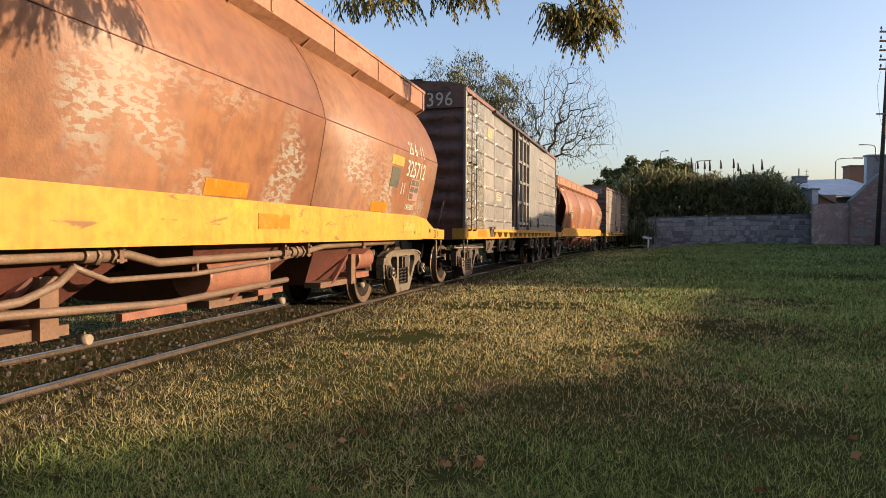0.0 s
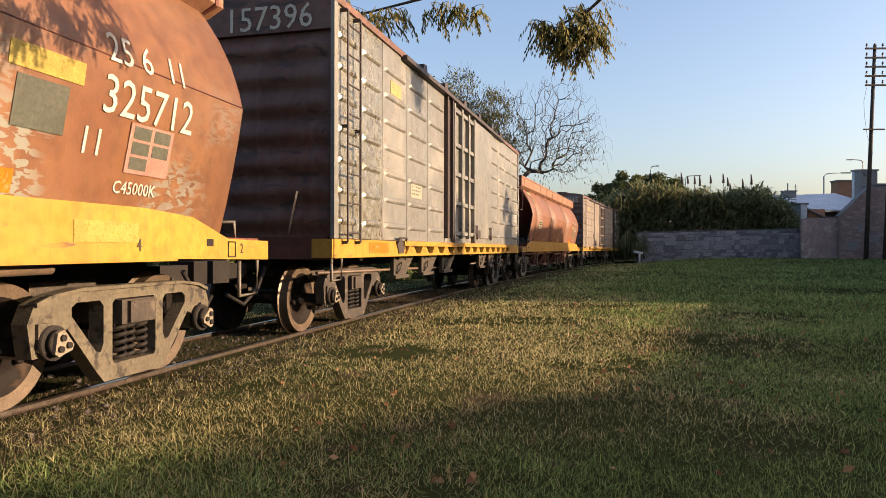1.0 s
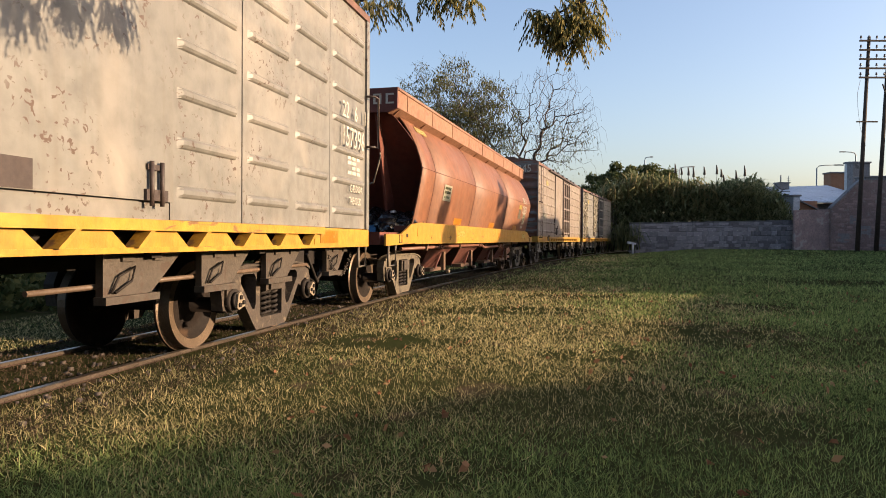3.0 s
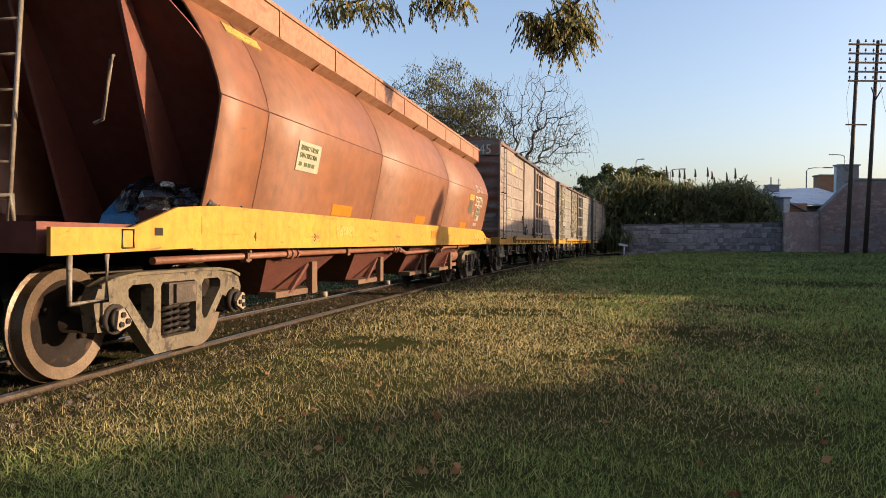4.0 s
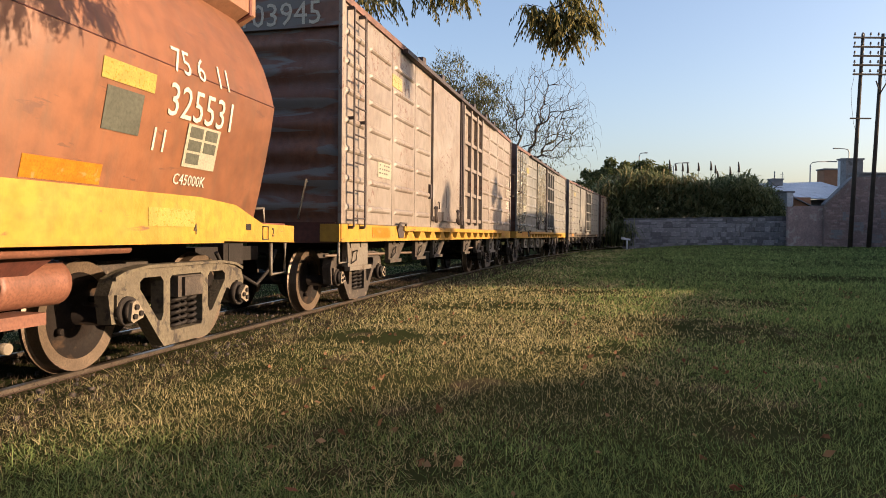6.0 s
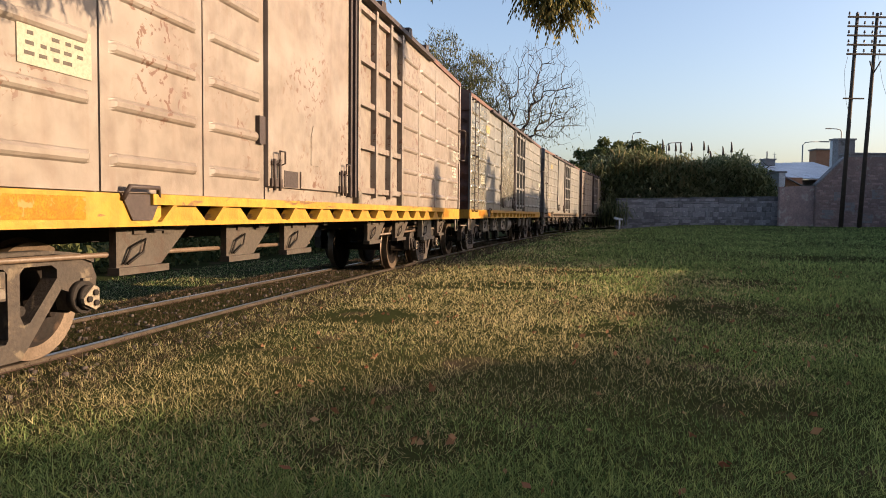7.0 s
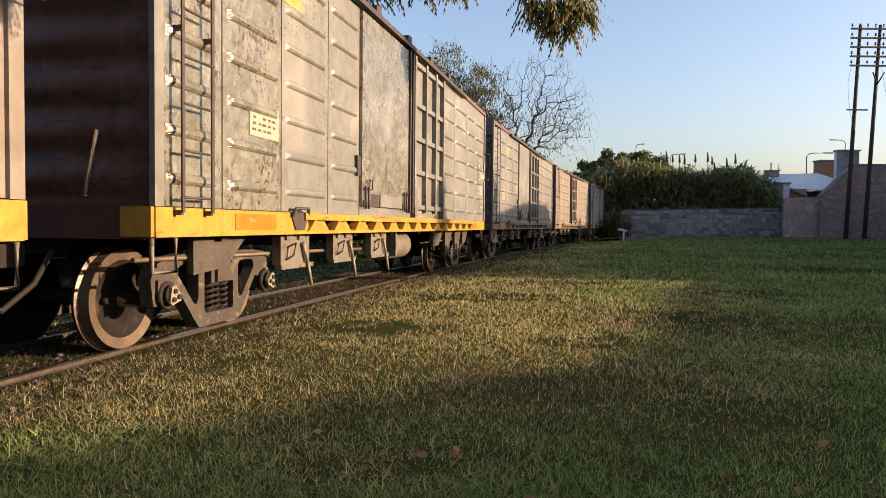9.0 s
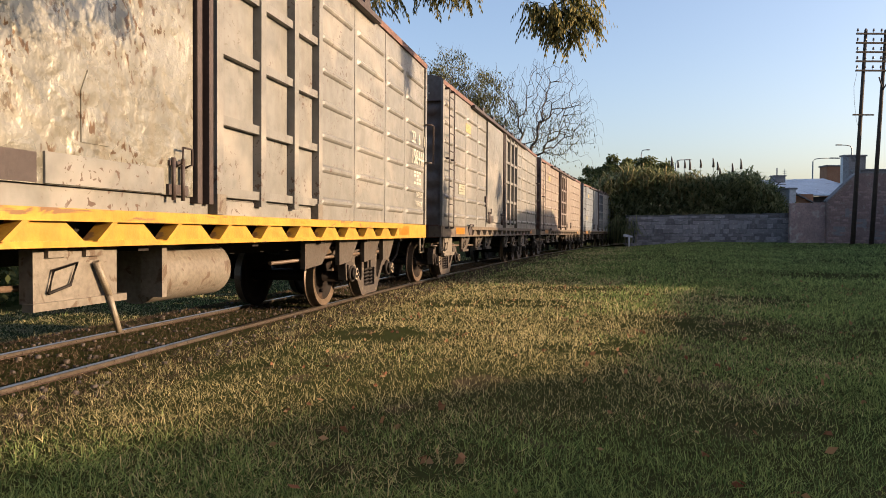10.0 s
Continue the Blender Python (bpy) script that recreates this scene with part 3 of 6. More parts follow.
    tube(bm, [(H - 0.12, -1.28, 2.35), (H - 0.10, -1.40, 2.35), (H + 0.06, -1.40, 2.35), (H + 0.06, -1.40, 3.05), (H - 0.10, -1.40, 3.05), (H - 0.12, -1.28, 3.05)], 0.016, 6)
    part("grab_iron", bm, TRIM_DARK, car)
    bm = bmesh.new()
    c = (H + 0.22, -0.75, 3.25)
    ring = [(c[0], c[1] + 0.30 * math.cos(a), c[2] + 0.30 * math.sin(a)) for a in [i * math.tau / 20 for i in range(21)]]
    tube(bm, ring, 0.018, 6)
    for a in (0, 2.09, 4.19):
        tube(bm, [c, (c[0], c[1] + 0.30 * math.cos(a), c[2] + 0.30 * math.sin(a))], 0.012, 6)
    tube(bm, [(H, c[1], c[2]), (c[0], c[1], c[2])], 0.02, 6)
    part("brake_wheel", bm, PALE, car, "pale spoked handbrake wheel")
    for x in (-H + 0.16, H - 0.16):
        stirrup(car, x, -1.24)
    bm = bmesh.new()
    prism(bm, [(-H + 2.40, 1.01), (-H + 2.62, 1.01), (-H + 2.74, 1.20), (-H + 2.28, 1.20)], -1.30, -1.282)
    tube(bm, [(-H + 2.30, -1.295, 1.16), (-H + 2.32, -1.34, 1.25), (-H + 2.64, -1.34, 1.25), (-H + 2.70, -1.30, 1.16)], 0.018, 6)
    part("pull_hook", bm, TRIM_DARK, car)
    for x0, x1, m in ((-H + 1.15, -H + 1.95, ORANGE), (H - 1.75, H - 1.2, ORANGE)):
        bm = bmesh.new()
        box(bm, x0, x1, -1.288, -1.28, 1.02, 1.17)
        part("reflector", bm, m, car, "faded orange reflector")
    # things under the floor
    if trap:
        spots = [(-4.43, 0.85), (-2.89, 0.85), (-1.46, 0.85), (2.07, 0.75), (3.3, 0.7), (4.5, 0.7), (6.15, 0.55)] if grid_first else [(-4.7, 0.75), (-3.15, 0.75), (-1.9, 0.85), (1.0, 0.75), (2.5, 0.7), (5.75, 0.6)]
        for x, w in spots:
            bm = bmesh.new()
            prism(bm, [(x, 0.62), (x + w * 0.72, 0.66), (x + w * 1.25, 0.965), (x, 0.965)], -1.08, -1.02)
            box(bm, x - 0.02, x + w * 0.78, -1.12, -1.02, 0.60, 0.655)
            box(bm, x + 0.18, x + 0.32, -1.10, -1.06, 0.90, 0.94)
            box(bm, x + 0.55, x + 0.69, -1.10, -1.06, 0.90, 0.94)
            flap = part("discharge_flap", bm, FLAP, car, "worn steel discharge flap", bevel=0.006)
            bm = bmesh.new()
            tube(bm, [(x + 0.06, -1.10, 0.68), (x + 0.13, -1.11, 0.80), (x + 0.30, -1.11, 0.86), (x + 0.27, -1.11, 0.76), (x + 0.10, -1.10, 0.68)], 0.010, 6)
            part("lever", bm, IRON, flap)
    else:
        spots = [(-4.85, 0.74), (-3.36, 0.70), (-1.88, 0.74)]
        for x, w in spots:
            bm = bmesh.new()
            box(bm, x, x + w, -1.14, -1.04, 0.62, 0.95)
            box(bm, x - 0.02, x + w + 0.08, -1.16, -1.08, 0.575, 0.625)
            for k in (0.12, 0.55):
                box(bm, x + k * w, x + k * w + 0.16, -1.17, -1.14, 0.90, 0.96)
            bx = part("tool_box", bm, PALE, car, "pale grey underfloor steel box", bevel=0.01)
            bm = bmesh.new()
            tube(bm, [(x + 0.10, -1.16, 0.68), (x + 0.14, -1.16, 0.82), (x + 0.34, -1.16, 0.86), (x + 0.28, -1.16, 0.72), (x + 0.10, -1.16, 0.68)], 0.010, 6)
            part("lever", bm, IRON, bx)
            bm = bmesh.new()
            tube(bm, [(x + 0.5, -1.17, 0.86), (x + 0.62, -1.18, 0.62)], 0.024, 6)
            tube(bm, [(x + 0.61, -1.18, 0.64), (x + 0.70, -1.19, 0.36)], 0.022, 6)
            part("hanging_lever", bm, CAP_M, bx)
        for x, w in ((2.2, 0.7), (3.3, 0.6), (4.3, 0.6), (5.2, 0.5), (-6.4, 0.75)):
            bm = bmesh.new()
            prism(bm, [(x, 0.62), (x + w * 0.72, 0.66), (x + w * 1.25, 0.965), (x, 0.965)], -1.08, -1.02)
            part("discharge_flap", bm, FLAP, car, "worn steel discharge flap", bevel=0.006)
    if trap and not grid_first:
        for x, w in ((-6.62, 0.78), (4.15, 0.78)):
            bm = bmesh.new()
            box(bm, x, x + w, -1.14, -1.05, 0.62, 0.955)
            box(bm, x - 0.02, x + w + 0.06, -1.18, -1.10, 0.56, 0.62)
            for k in (0.10, 0.60):
                box(bm, x + k * w, x + k * w + 0.2, -1.155, -1.14, 0.88, 0.955)
            bx = part("tool_box", bm, PALE, car, "pale grey underfloor steel box", bevel=0.008)
            bm = bmesh.new()
            tube(bm, [(x + 0.10, -1.15, 0.66), (x + 0.14, -1.16, 0.82), (x + 0.30, -1.16, 0.84), (x + 0.26, -1.16, 0.70), (x + 0.10, -1.15, 0.66)], 0.010, 6)
            part("lever", bm, IRON, bx)
    if grid_first:
        bm = bmesh.new()
        for i in range(15):
            k = i / 14
            c = Vector((H - 1.0 + 0.75 * k, -1.10, 0.84 - 0.95 * (k - k * k)))
            ring = [c + Vector((0.032 * math.cos(a), 0.018 * math.sin(a) * (i % 2), 0.022 * math.sin(a))) for a in [j * math.tau / 8 for j in range(9)]]
            tube(bm, ring, 0.008, 5)
        tagged(part("chain", bm, FLAP, car, "hanging steel chain"), kind="stuff")
    if tank:
        bm = bmesh.new()
        tube(bm, [(-0.55, -0.85, 0.72), (-0.50, -0.85, 0.72), (0.45, -0.85, 0.72), (0.50, -0.85, 0.72)], 0.24, 24)
        box(bm, -0.62, -0.56, -1.14, -0.95, 0.55, 0.96)
        part("air_reservoir", bm, PALE, car, "pale cylindrical brake air reservoir", bevel=0.02)
    bm = bmesh.new()
    tube(bm, [(-H + 0.1, -1.0, 0.78), (-H + 3.5, -1.0, 0.74), (-1.0, -0.98, 0.70)], 0.022, 6)
    tube(bm, [(1.5, -0.98, 0.72), (H - 1.5, -1.0, 0.76)], 0.022, 6)
    part("brake_rod", bm, PIPE_P, car)
    bogie(car, -H + 1.38, CAST_DARK, 30)
    bogie(car, H - 2.38, CAST_DARK, 110)
    # painted marks
    bm = bmesh.new()
    pl = (-H + 3.1, -H + 3.70) if grid_first else (-H + 1.45, -H + 2.05)
    box(bm, pl[0], pl[1], -1.264, -1.254, 1.93, 2.23)
    plate = part("placard", bm, PLATE, car, "cream metal notice plate")
    bm = bmesh.new()
    for i in range(4):
        for j in range(5):
            x = pl[0] + 0.05 + j * 0.10 + 0.012 * ((i * 7 + j) % 3)
            if (i * 5 + j) % 7 != 4:
                box(bm, x, x + 0.075 - 0.015 * ((i + j) % 3), -1.2665, -1.264, 1.985 + i * 0.06, 2.008 + i * 0.06)
    tagged(part("writing", bm, FLAP, plate), kind="stuff")
    bm = bmesh.new()
    box(bm, -H + 2.1, -H + 2.6, -1.262, -1.255, 3.42, 3.62)
    part("paint_patch", bm, REFLECT, car, "faded yellow painted patch")
    if number:
        lettering("number", number, 0.37, WHITE, car, pose(H - 1.12, -1.304, 2.26, 90), 0.78)
        lettering("class_mark", "22", 0.29, WHITE, car, pose(H - 1.10, -1.304, 2.62, 90), 0.85)
        lettering("class_mark", "6", 0.29, WHITE, car, pose(H - 0.66, -1.304, 2.62, 90), 0.85)
        lettering("class_mark", "11", 0.29, WHITE, car, pose(H - 0.30, -1.304, 2.62, 90), 0.85)
        lettering("load_mark", "C45000K", 0.14, WHITE, car, pose(H - 0.82, -1.304, 1.68, 90), 0.9)
        lettering("load_mark", "T45000K", 0.14, WHITE, car, pose(H - 0.86, -1.304, 1.52, 90), 0.9)
        bm = bmesh.new()
        for i in range(4):
            for j in range(3):
                if (i * 3 + j) % 5 != 3:
                    box(bm, H - 0.78 + j * 0.17, H - 0.64 + j * 0.17 - 0.02 * (i % 2), -1.2585, -1.255, 1.92 + i * 0.065, 1.962 + i * 0.065)
        tagged(part("inspection_table", bm, WHITE, car), kind="stuff")
    if end_number:
        lettering("end_number", end_number, 0.43, WHITE, car, pose(-H - 0.012, 0.22, 3.80, 90, 0, -90), 0.95)
    return car


HOP_L = 8.2


def hopper(name, label, paint, marks, dumped=False):
    """Covered bulk wagon with bulging sides, a coaming along the top and a yellow side sill; 16 m long."""
    car = empty(name, label, "freight wagon", "wagons of the freight train")
    L = HOP_L
    prof = [(1.05, 1.20), (1.125, 1.50), (1.19, 1.80), (1.245, 2.08), (1.285, 2.34), (1.25, 2.50), (1.165, 2.75), (1.05, 2.98), (0.92, 3.18), (0.80, 3.32)]
    # tank sides in courses
    seams = [-L + 1.92, -5.4, -1.8, 2.7, L - 0.5]
    for side in (-1, 1):
        for a, b in zip(seams, seams[1:]):
            bm = bmesh.new()
            g = [[bm.verts.new((x, side * (w + 0.004 * (k % 2)), z)) for k, x in enumerate((a + 0.004, (a + b) / 2, b - 0.004))] for w, z in prof]
            gi = [[bm.verts.new((v.co.x, v.co.y - side * 0.02, v.co.z)) for v in row] for row in g]
            for q in (g, gi):
                for i in range(len(q) - 1):
                    for j in range(2):
                        f = bm.faces.new((q[i][j], q[i][j + 1], q[i + 1][j + 1], q[i + 1][j]))
                        f.smooth = True
            for i in range(len(g) - 1):
                bm.faces.new((g[i][0], g[i + 1][0], gi[i + 1][0], gi[i][0]))
                bm.faces.new((g[i][2], g[i + 1][2], gi[i + 1][2], gi[i][2]))
            part("side_sheet", bm, paint, car)
        # welded seam and drip line
        bm = bmesh.new()
        tube(bm, [(seams[0], side * 1.284, 2.36), (seams[-1], side * 1.284, 2.36)], 0.006, 6)
        for s in seams[1:-1]:
            tube(bm, [(s, side * (w + 0.002), z) for w, z in prof], 0.006, 6)
        part("weld_seam", bm, HOP_DARK, car)
    # sloping end sheets, with their stiffeners
    for way in (-1, 1):
        bm = bmesh.new()
        back = 1.43 if way < 0 else 0.45
        x_top, x_low = way * (L - back), way * (L - back - 2.0)
        # the sheet follows the bulge of the sides
        rows = []
        for w, z in prof:
            x = x_low + (x_top - x_low) * (z - 1.20) / (3.38 - 1.20)
            rows.append([bm.verts.new((x - d, y * (w - 0.022), z)) for d in (0, way * 0.04) for y in (-1, 1)])
        for a, b in zip(rows, rows[1:]):
            for i, j in ((0, 1), (1, 3), (3, 2), (2, 0)):
                bm.faces.new((a[i], a[j], b[j], b[i]))
        part("end_slope", bm, HOP_END, car, "dark red sloping end sheet")
        for y in (-0.55, 0.55):
            bm = bmesh.new()
            prism(bm, [(way * (L - back - 0.12), 3.34), (way * (L - back - 0.01), 3.34), (way * (L - back - 0.75), 1.2), (way * (L - back - 1.3), 1.2)], y - 0.02, y + 0.02)
            part("end_brace", bm, HOP_END, car)
        bm = bmesh.new()
        prism(bm, [(-0.84, 3.28), (-0.98, 3.34), (-0.98, 3.70), (0.98, 3.70), (0.98, 3.34), (0.84, 3.28)], min(way * (L - back), way * (L - back + 0.05)), max(way * (L - back), way * (L - back + 0.05)), "x")
        plate = part("end_coaming", bm, HOP_END, car, "dark red top end plate")
        if way < 0:
            bm = bmesh.new()
            for i in range(5):
                y = -0.92 + i * 0.23
                for a, b in ((3.42, 3.45), (3.57, 3.60)):
                    box(bm, -L + back - 0.056, -L + back - 0.05, y, y + 0.15, a, b)
                for dy in ((0.0, 0.11) if i % 2 else (0.11,)):
                    box(bm, -L + back - 0.056, -L + back - 0.05, y + dy, y + dy + 0.04, 3.45, 3.57)
            tagged(part("number_bars", bm, WHITE, plate), kind="stuff")
        bm = bmesh.new()
        box(bm, min(way * L, way * (L - 2.1)), max(way * L, way * (L - 2.1)), -1.18, 1.18, 0.98, 1.18)
        part("end_platform", bm, HOP_END, car, "dark red end platform")
        bm = bmesh.new()
        tube(bm, [(way * (L - 0.05), -0.95, 1.18), (way * (L - 0.05), -0.95, 1.34), (way * (L - 0.05), -0.55, 1.34), (way * (L - 0.05), -0.55, 1.18)], 0.02, 6)
        part("grab_iron", bm, PALE, car)
        coupler(car, way * L, way)
        stirrup(car, way * (L - 0.35), -1.26, 0.97, 0.34, 0.32)
        # bent handle on the end sheet
        bm = bmesh.new()
        tube(bm, [(way * (L - 1.25), -0.72, 2.55), (way * (L - 1.20), -0.74, 2.50), (way * (L - 1.22), -0.70, 2.35), (way * (L - 1.30), -0.58, 2.05), (way * (L - 1.30), -0.50, 2.02)], 0.016, 6)
        part("end_handle", bm, PALE, car)
    # end ladder towards the leading end
    bm = bmesh.new()
    for y in (0.15, 0.55):
        tube(bm, [(-L + 1.10, y, 1.18), (-L + 1.25, y, 3.40)], 0.02, 6)
    lad = part("ladder", bm, PALE, car, "pale end ladder")
    rm = finish(one(lambda b: tube(b, [(0, 0.15, 0), (0, 0.55, 0)], 0.012, 6)))
    for i in range(7):
        part("rung", rm, PALE, lad, at=pose(-L + 1.115 + i * 0.02, 0, 1.4 + i * 0.30))
    # top coaming with rim and butt straps
    for side in (-1, 1):
        bm = bmesh.new()
        prism(bm, [(side * 0.80, 3.26), (side * 0.97, 3.36), (side * 0.97, 3.70), (side * 0.90, 3.70), (side * 0.90, 3.42), (side * 0.76, 3.32)], -L + 1.40, L - 0.30, "x")
        prism(bm, [(side * 0.99, 3.66), (side * 0.99, 3.705), (side * 0.90, 3.705), (side * 0.90, 3.66)], -L + 1.40, L - 0.30, "x")
        cm = part("coaming", bm, BAND, car, "pale rust-brown top coaming")
        sm = finish(one(box, -0.02, 0.02, min(side * 0.965, side * 0.982), max(side * 0.965, side * 0.982), 3.37, 3.66))
        for i in range(9):
            part("strap", sm, BAND, cm, at=pose(-L + 2.0 + i * 1.65, 0, 0))
        km = finish(one(lambda b: prism(b, [(side * 0.80, 3.20), (side * 0.97, 3.35), (side * 0.80, 3.28)], -0.015, 0.015, "x")))
        for i in range(9):
            part("bracket", km, BAND, cm, at=pose(-L + 1.6 + i * 1.6, 0, 0))
    bm = bmesh.new()
    box(bm, -L + 1.45, L - 0.35, -0.9, 0.9, 3.40, 3.46)
    part("roof", bm, ROOF_M, car)
    # side sill
    sill = [(-L, 0.965), (-L, 1.145), (-L + 0.75, 1.155), (-L + 1.30, 1.33), (-L + 1.9, 1.37), (L - 1.9, 1.37), (L - 1.30, 1.33), (L - 0.75, 1.165), (L, 1.155), (L, 0.975), (L - 1.5, 1.0), (-L + 1.5, 1.0)]
    bm = bmesh.new()
    prism(bm, sill, -1.285, -1.255)
    box(bm, -L + 1.5, L - 1.5, -1.283, -1.16, 0.985, 1.0)
    part("side_sill", bm, YELLOW, car, "chrome-yellow side sill plate", bevel=0.005)
    bm = bmesh.new()
    prism(bm, sill, 1.255, 1.285)
    part("side_sill", bm, YELLOW, car)
    bm = bmesh.new()
    box(bm, -L + 1.2, L - 1.2, -1.25, -1.0, 1.20, 1.30)
    box(bm, -L + 1.2, L - 1.2, 1.0, 1.25, 1.20, 1.30)
    part("side_ledge", bm, HOP_DARK, car)
    for x, m in ((-L + 1.62, YELLOW), (-L + 4.6, REFLECT), (1.2, ORANGE), (L - 2.6, REFLECT)):
        bm = bmesh.new()
        box(bm, x, x + 0.62, -1.290, -1.284, 1.12, 1.26)
        part("reflector", bm, m, car, "faded reflector on the sill")
    for x in (-3.37, 0.60, 4.6):
        bm = bmesh.new()
        prism(bm, [(-1.098, 1.40), (-1.132, 1.54), (-1.142, 1.54), (-1.108, 1.40)], x, x + 0.7, "x")
        part("marker_plate", bm, ORANGE, car, "orange-yellow marker plate")
    for text, x in (("4", -L + 2.5), ("3", -L + 3.9), ("4", L - 2.0), ("2", L - 0.55)):
        lettering("sill_mark", text, 0.13, BLACK, car, pose(x, -1.289, 1.06 if abs(x) < L - 1 else 1.04, 90), 0.8)
    for way in (-1, 1):
        part("sill_slot", one(box, way * (L - 1.05) - 0.05, way * (L - 1.05) + 0.05, -1.288, -1.28, 1.10, 1.16), IRON, car)
        bm = bmesh.new()
        x = way * (L - 0.70)
        tube(bm, [(x - 0.06, -1.289, 1.01), (x - 0.06, -1.289, 1.14), (x + 0.06, -1.289, 1.14), (x + 0.06, -1.289, 1.01), (x - 0.06, -1.289, 1.01)], 0.008, 5)
        part("sill_mark", bm, BLACK, car)
    # centre sill, discharge hoppers and pipes under the floor
    bm = bmesh.new()
    box(bm, -L + 0.4, L - 0.4, -0.22, 0.22, 0.74, 1.10)
    part("centre_sill", bm, IRON, car)
    for x in (-3.9, -1.2, 1.6, 4.0):
        bm = bmesh.new()
        lo, hi = 0.42, 1.03
        vs = [bm.verts.new(p) for p in ((x - 0.45, -0.62, lo), (x + 0.45, -0.62, lo), (x + 0.45, 0.62, lo), (x - 0.45, 0.62, lo), (x - 1.15, -1.12, hi), (x + 1.15, -1.12, hi), (x + 1.15, 1.12, hi), (x - 1.15, 1.12, hi))]
        for f in ((0, 3, 2, 1), (4, 5, 6, 7), (0, 1, 5, 4), (1, 2, 6, 5), (2, 3, 7, 6), (3, 0, 4, 7)):
            bm.faces.new([vs[i] for i in f])
        ch = part("discharge_chute", bm, HOP_DARK, car, "red oxide discharge chute")
        bm = bmesh.new()
        box(bm, x - 0.62, x + 0.55, -0.92, -0.70, 0.40, 0.47)
        box(bm, x + 0.25, x + 0.40, -0.98, -0.90, 0.40, 0.80)
        part("gate", bm, GATE, ch, "tan slide gate")
        bm = bmesh.new()
        tube(bm, [(x + 0.62, -0.94, 0.36), (x + 0.62, -1.02, 0.36)], 0.036, 12)
        part("knob", bm, CAP_M, ch, "pale round knob")
        bm = bmesh.new()
        prism(bm, [(x - 0.30, 0.44), (x - 0.22, 0.44), (x + 0.42, 0.86), (x + 0.32, 0.86)], -0.93, -0.88)
        part("brace", bm, HOP_DARK, ch)
    # the long air pipe with its couplings and hangers
    bm = bmesh.new()
    tube(bm, [(-L + 1.2, -1.12, 0.90), (-4.0, -1.12, 0.92), (-0.8, -1.12, 0.93), (-0.35, -1.12, 0.93), (0.0, -1.12, 0.855), (1.9, -1.12, 0.875), (2.6, -1.12, 0.885), (3.0, -1.12, 0.93), (5.6, -1.12, 0.95)], 0.033, 10)
    pipe = part("air_pipe", bm, PIPE if dumped else PIPE_P, car, "long air pipe in hangers")
    cm = finish(one(lambda b: (tube(b, [(-0.11, 0, 0), (-0.09, 0, 0), (0.09, 0, 0), (0.11, 0, 0)], 0.052, 12), tube(b, [(-0.02, 0, 0), (0.02, 0, 0)], 0.072, 6), tube(b, [(0.13, 0, 0), (0.16, 0, 0)], 0.066, 6))))
    hm = finish(one(lambda b: (box(b, -0.022, 0.022, -0.06, 0.02, -0.06, 0.13), box(b, -0.05, 0.05, -0.062, -0.04, -0.05, -0.03), tube(b, [(0, -0.06, 0.05), (0, -0.085, 0.05)], 0.018, 6))), 0.004)
    for x, z in ((-4.6, 0.92), (-0.66, 0.93), (2.25, 0.88)):
        part("pipe_coupling", cm, PIPE if dumped else PIPE_P, pipe, at=pose(x, -1.12, z))
    for x, z in ((-5.6, 0.91), (-2.9, 0.925), (-0.46, 0.93), (1.95, 0.875), (2.50, 0.885), (4.21, 0.94)):
        part("pipe_hanger", hm, GATE, pipe, at=pose(x, -1.12, z))
    if not dumped:
        bm = bmesh.new()
        tube(bm, [(-0.85, -1.12, 0.87), (-0.72, -1.12, 0.82), (-0.52, -1.12, 0.755), (0.44, -1.12, 0.745), (1.76, -1.12, 0.80), (2.2, -1.12, 0.84)], 0.022, 8)
        for x in (0.50, 1.70):
            tube(bm, [(x, -1.12, 0.745 + 0.04 * (x > 1)), (x, -1.12, 0.86)], 0.014, 6)
        part("brake_rod", bm, PIPE_P, car)
        bm = bmesh.new()
        tube(bm, [(-4.6, -1.04, 0.63), (-1.28, -1.06, 0.60), (0.22, -1.06, 0.53), (2.24, -1.04, 0.585)], 0.030, 8)
        part("release_rod", bm, PIPE_P, car)
        for x, w in ((-0.35, 0.75), (1.55, 0.5)):
            part("rod_guide", one(box, x, x + w, -1.09, -1.04, 0.455 + 0.02 * (x > 0), 0.51 + 0.02 * (x > 0)), PIPE, car, bevel=0.006)
        bm = bmesh.new()
        tube(bm, [(0.80, -0.86, 0.69), (0.86, -0.86, 0.69), (1.80, -0.86, 0.69), (1.86, -0.86, 0.69)], 0.19, 20)
        part("air_reservoir", bm, PIPE, car, "red oxide air reservoir", bevel=0.02)
        bm = bmesh.new()
        tube(bm, [(-0.84, -1.13, 0.85), (-0.98, -1.14, 0.76), (-1.25, -1.14, 0.68), (-1.8, -1.13, 0.64), (-2.6, -1.10, 0.66), (-3.2, -1.08, 0.76)], 0.028, 8)
        part("air_hose", bm, PIPE_P, car, "pale sagging air hose")
    bm = bmesh.new()
    tube(bm, [(L - 3.55, -0.78, 0.72), (L - 3.50, -0.78, 0.72), (L - 3.0, -0.78, 0.72), (L - 2.95, -0.78, 0.72)], 0.16, 20)
    box(bm, L - 3.7, L - 3.2, -0.95, -0.70, 0.46, 0.54)
    part("brake_cylinder", bm, PIPE, car, "red oxide brake cylinder", bevel=0.015)
    bogie(car, -L + 1.76, CAST)
    bogie(car, L - 1.60, CAST, 70)
    def on_side(z):
        for (wa, za), (wb, zb) in zip(prof, prof[1:]):
            if za <= z <= zb:
                k = (z - za) / (zb - za)
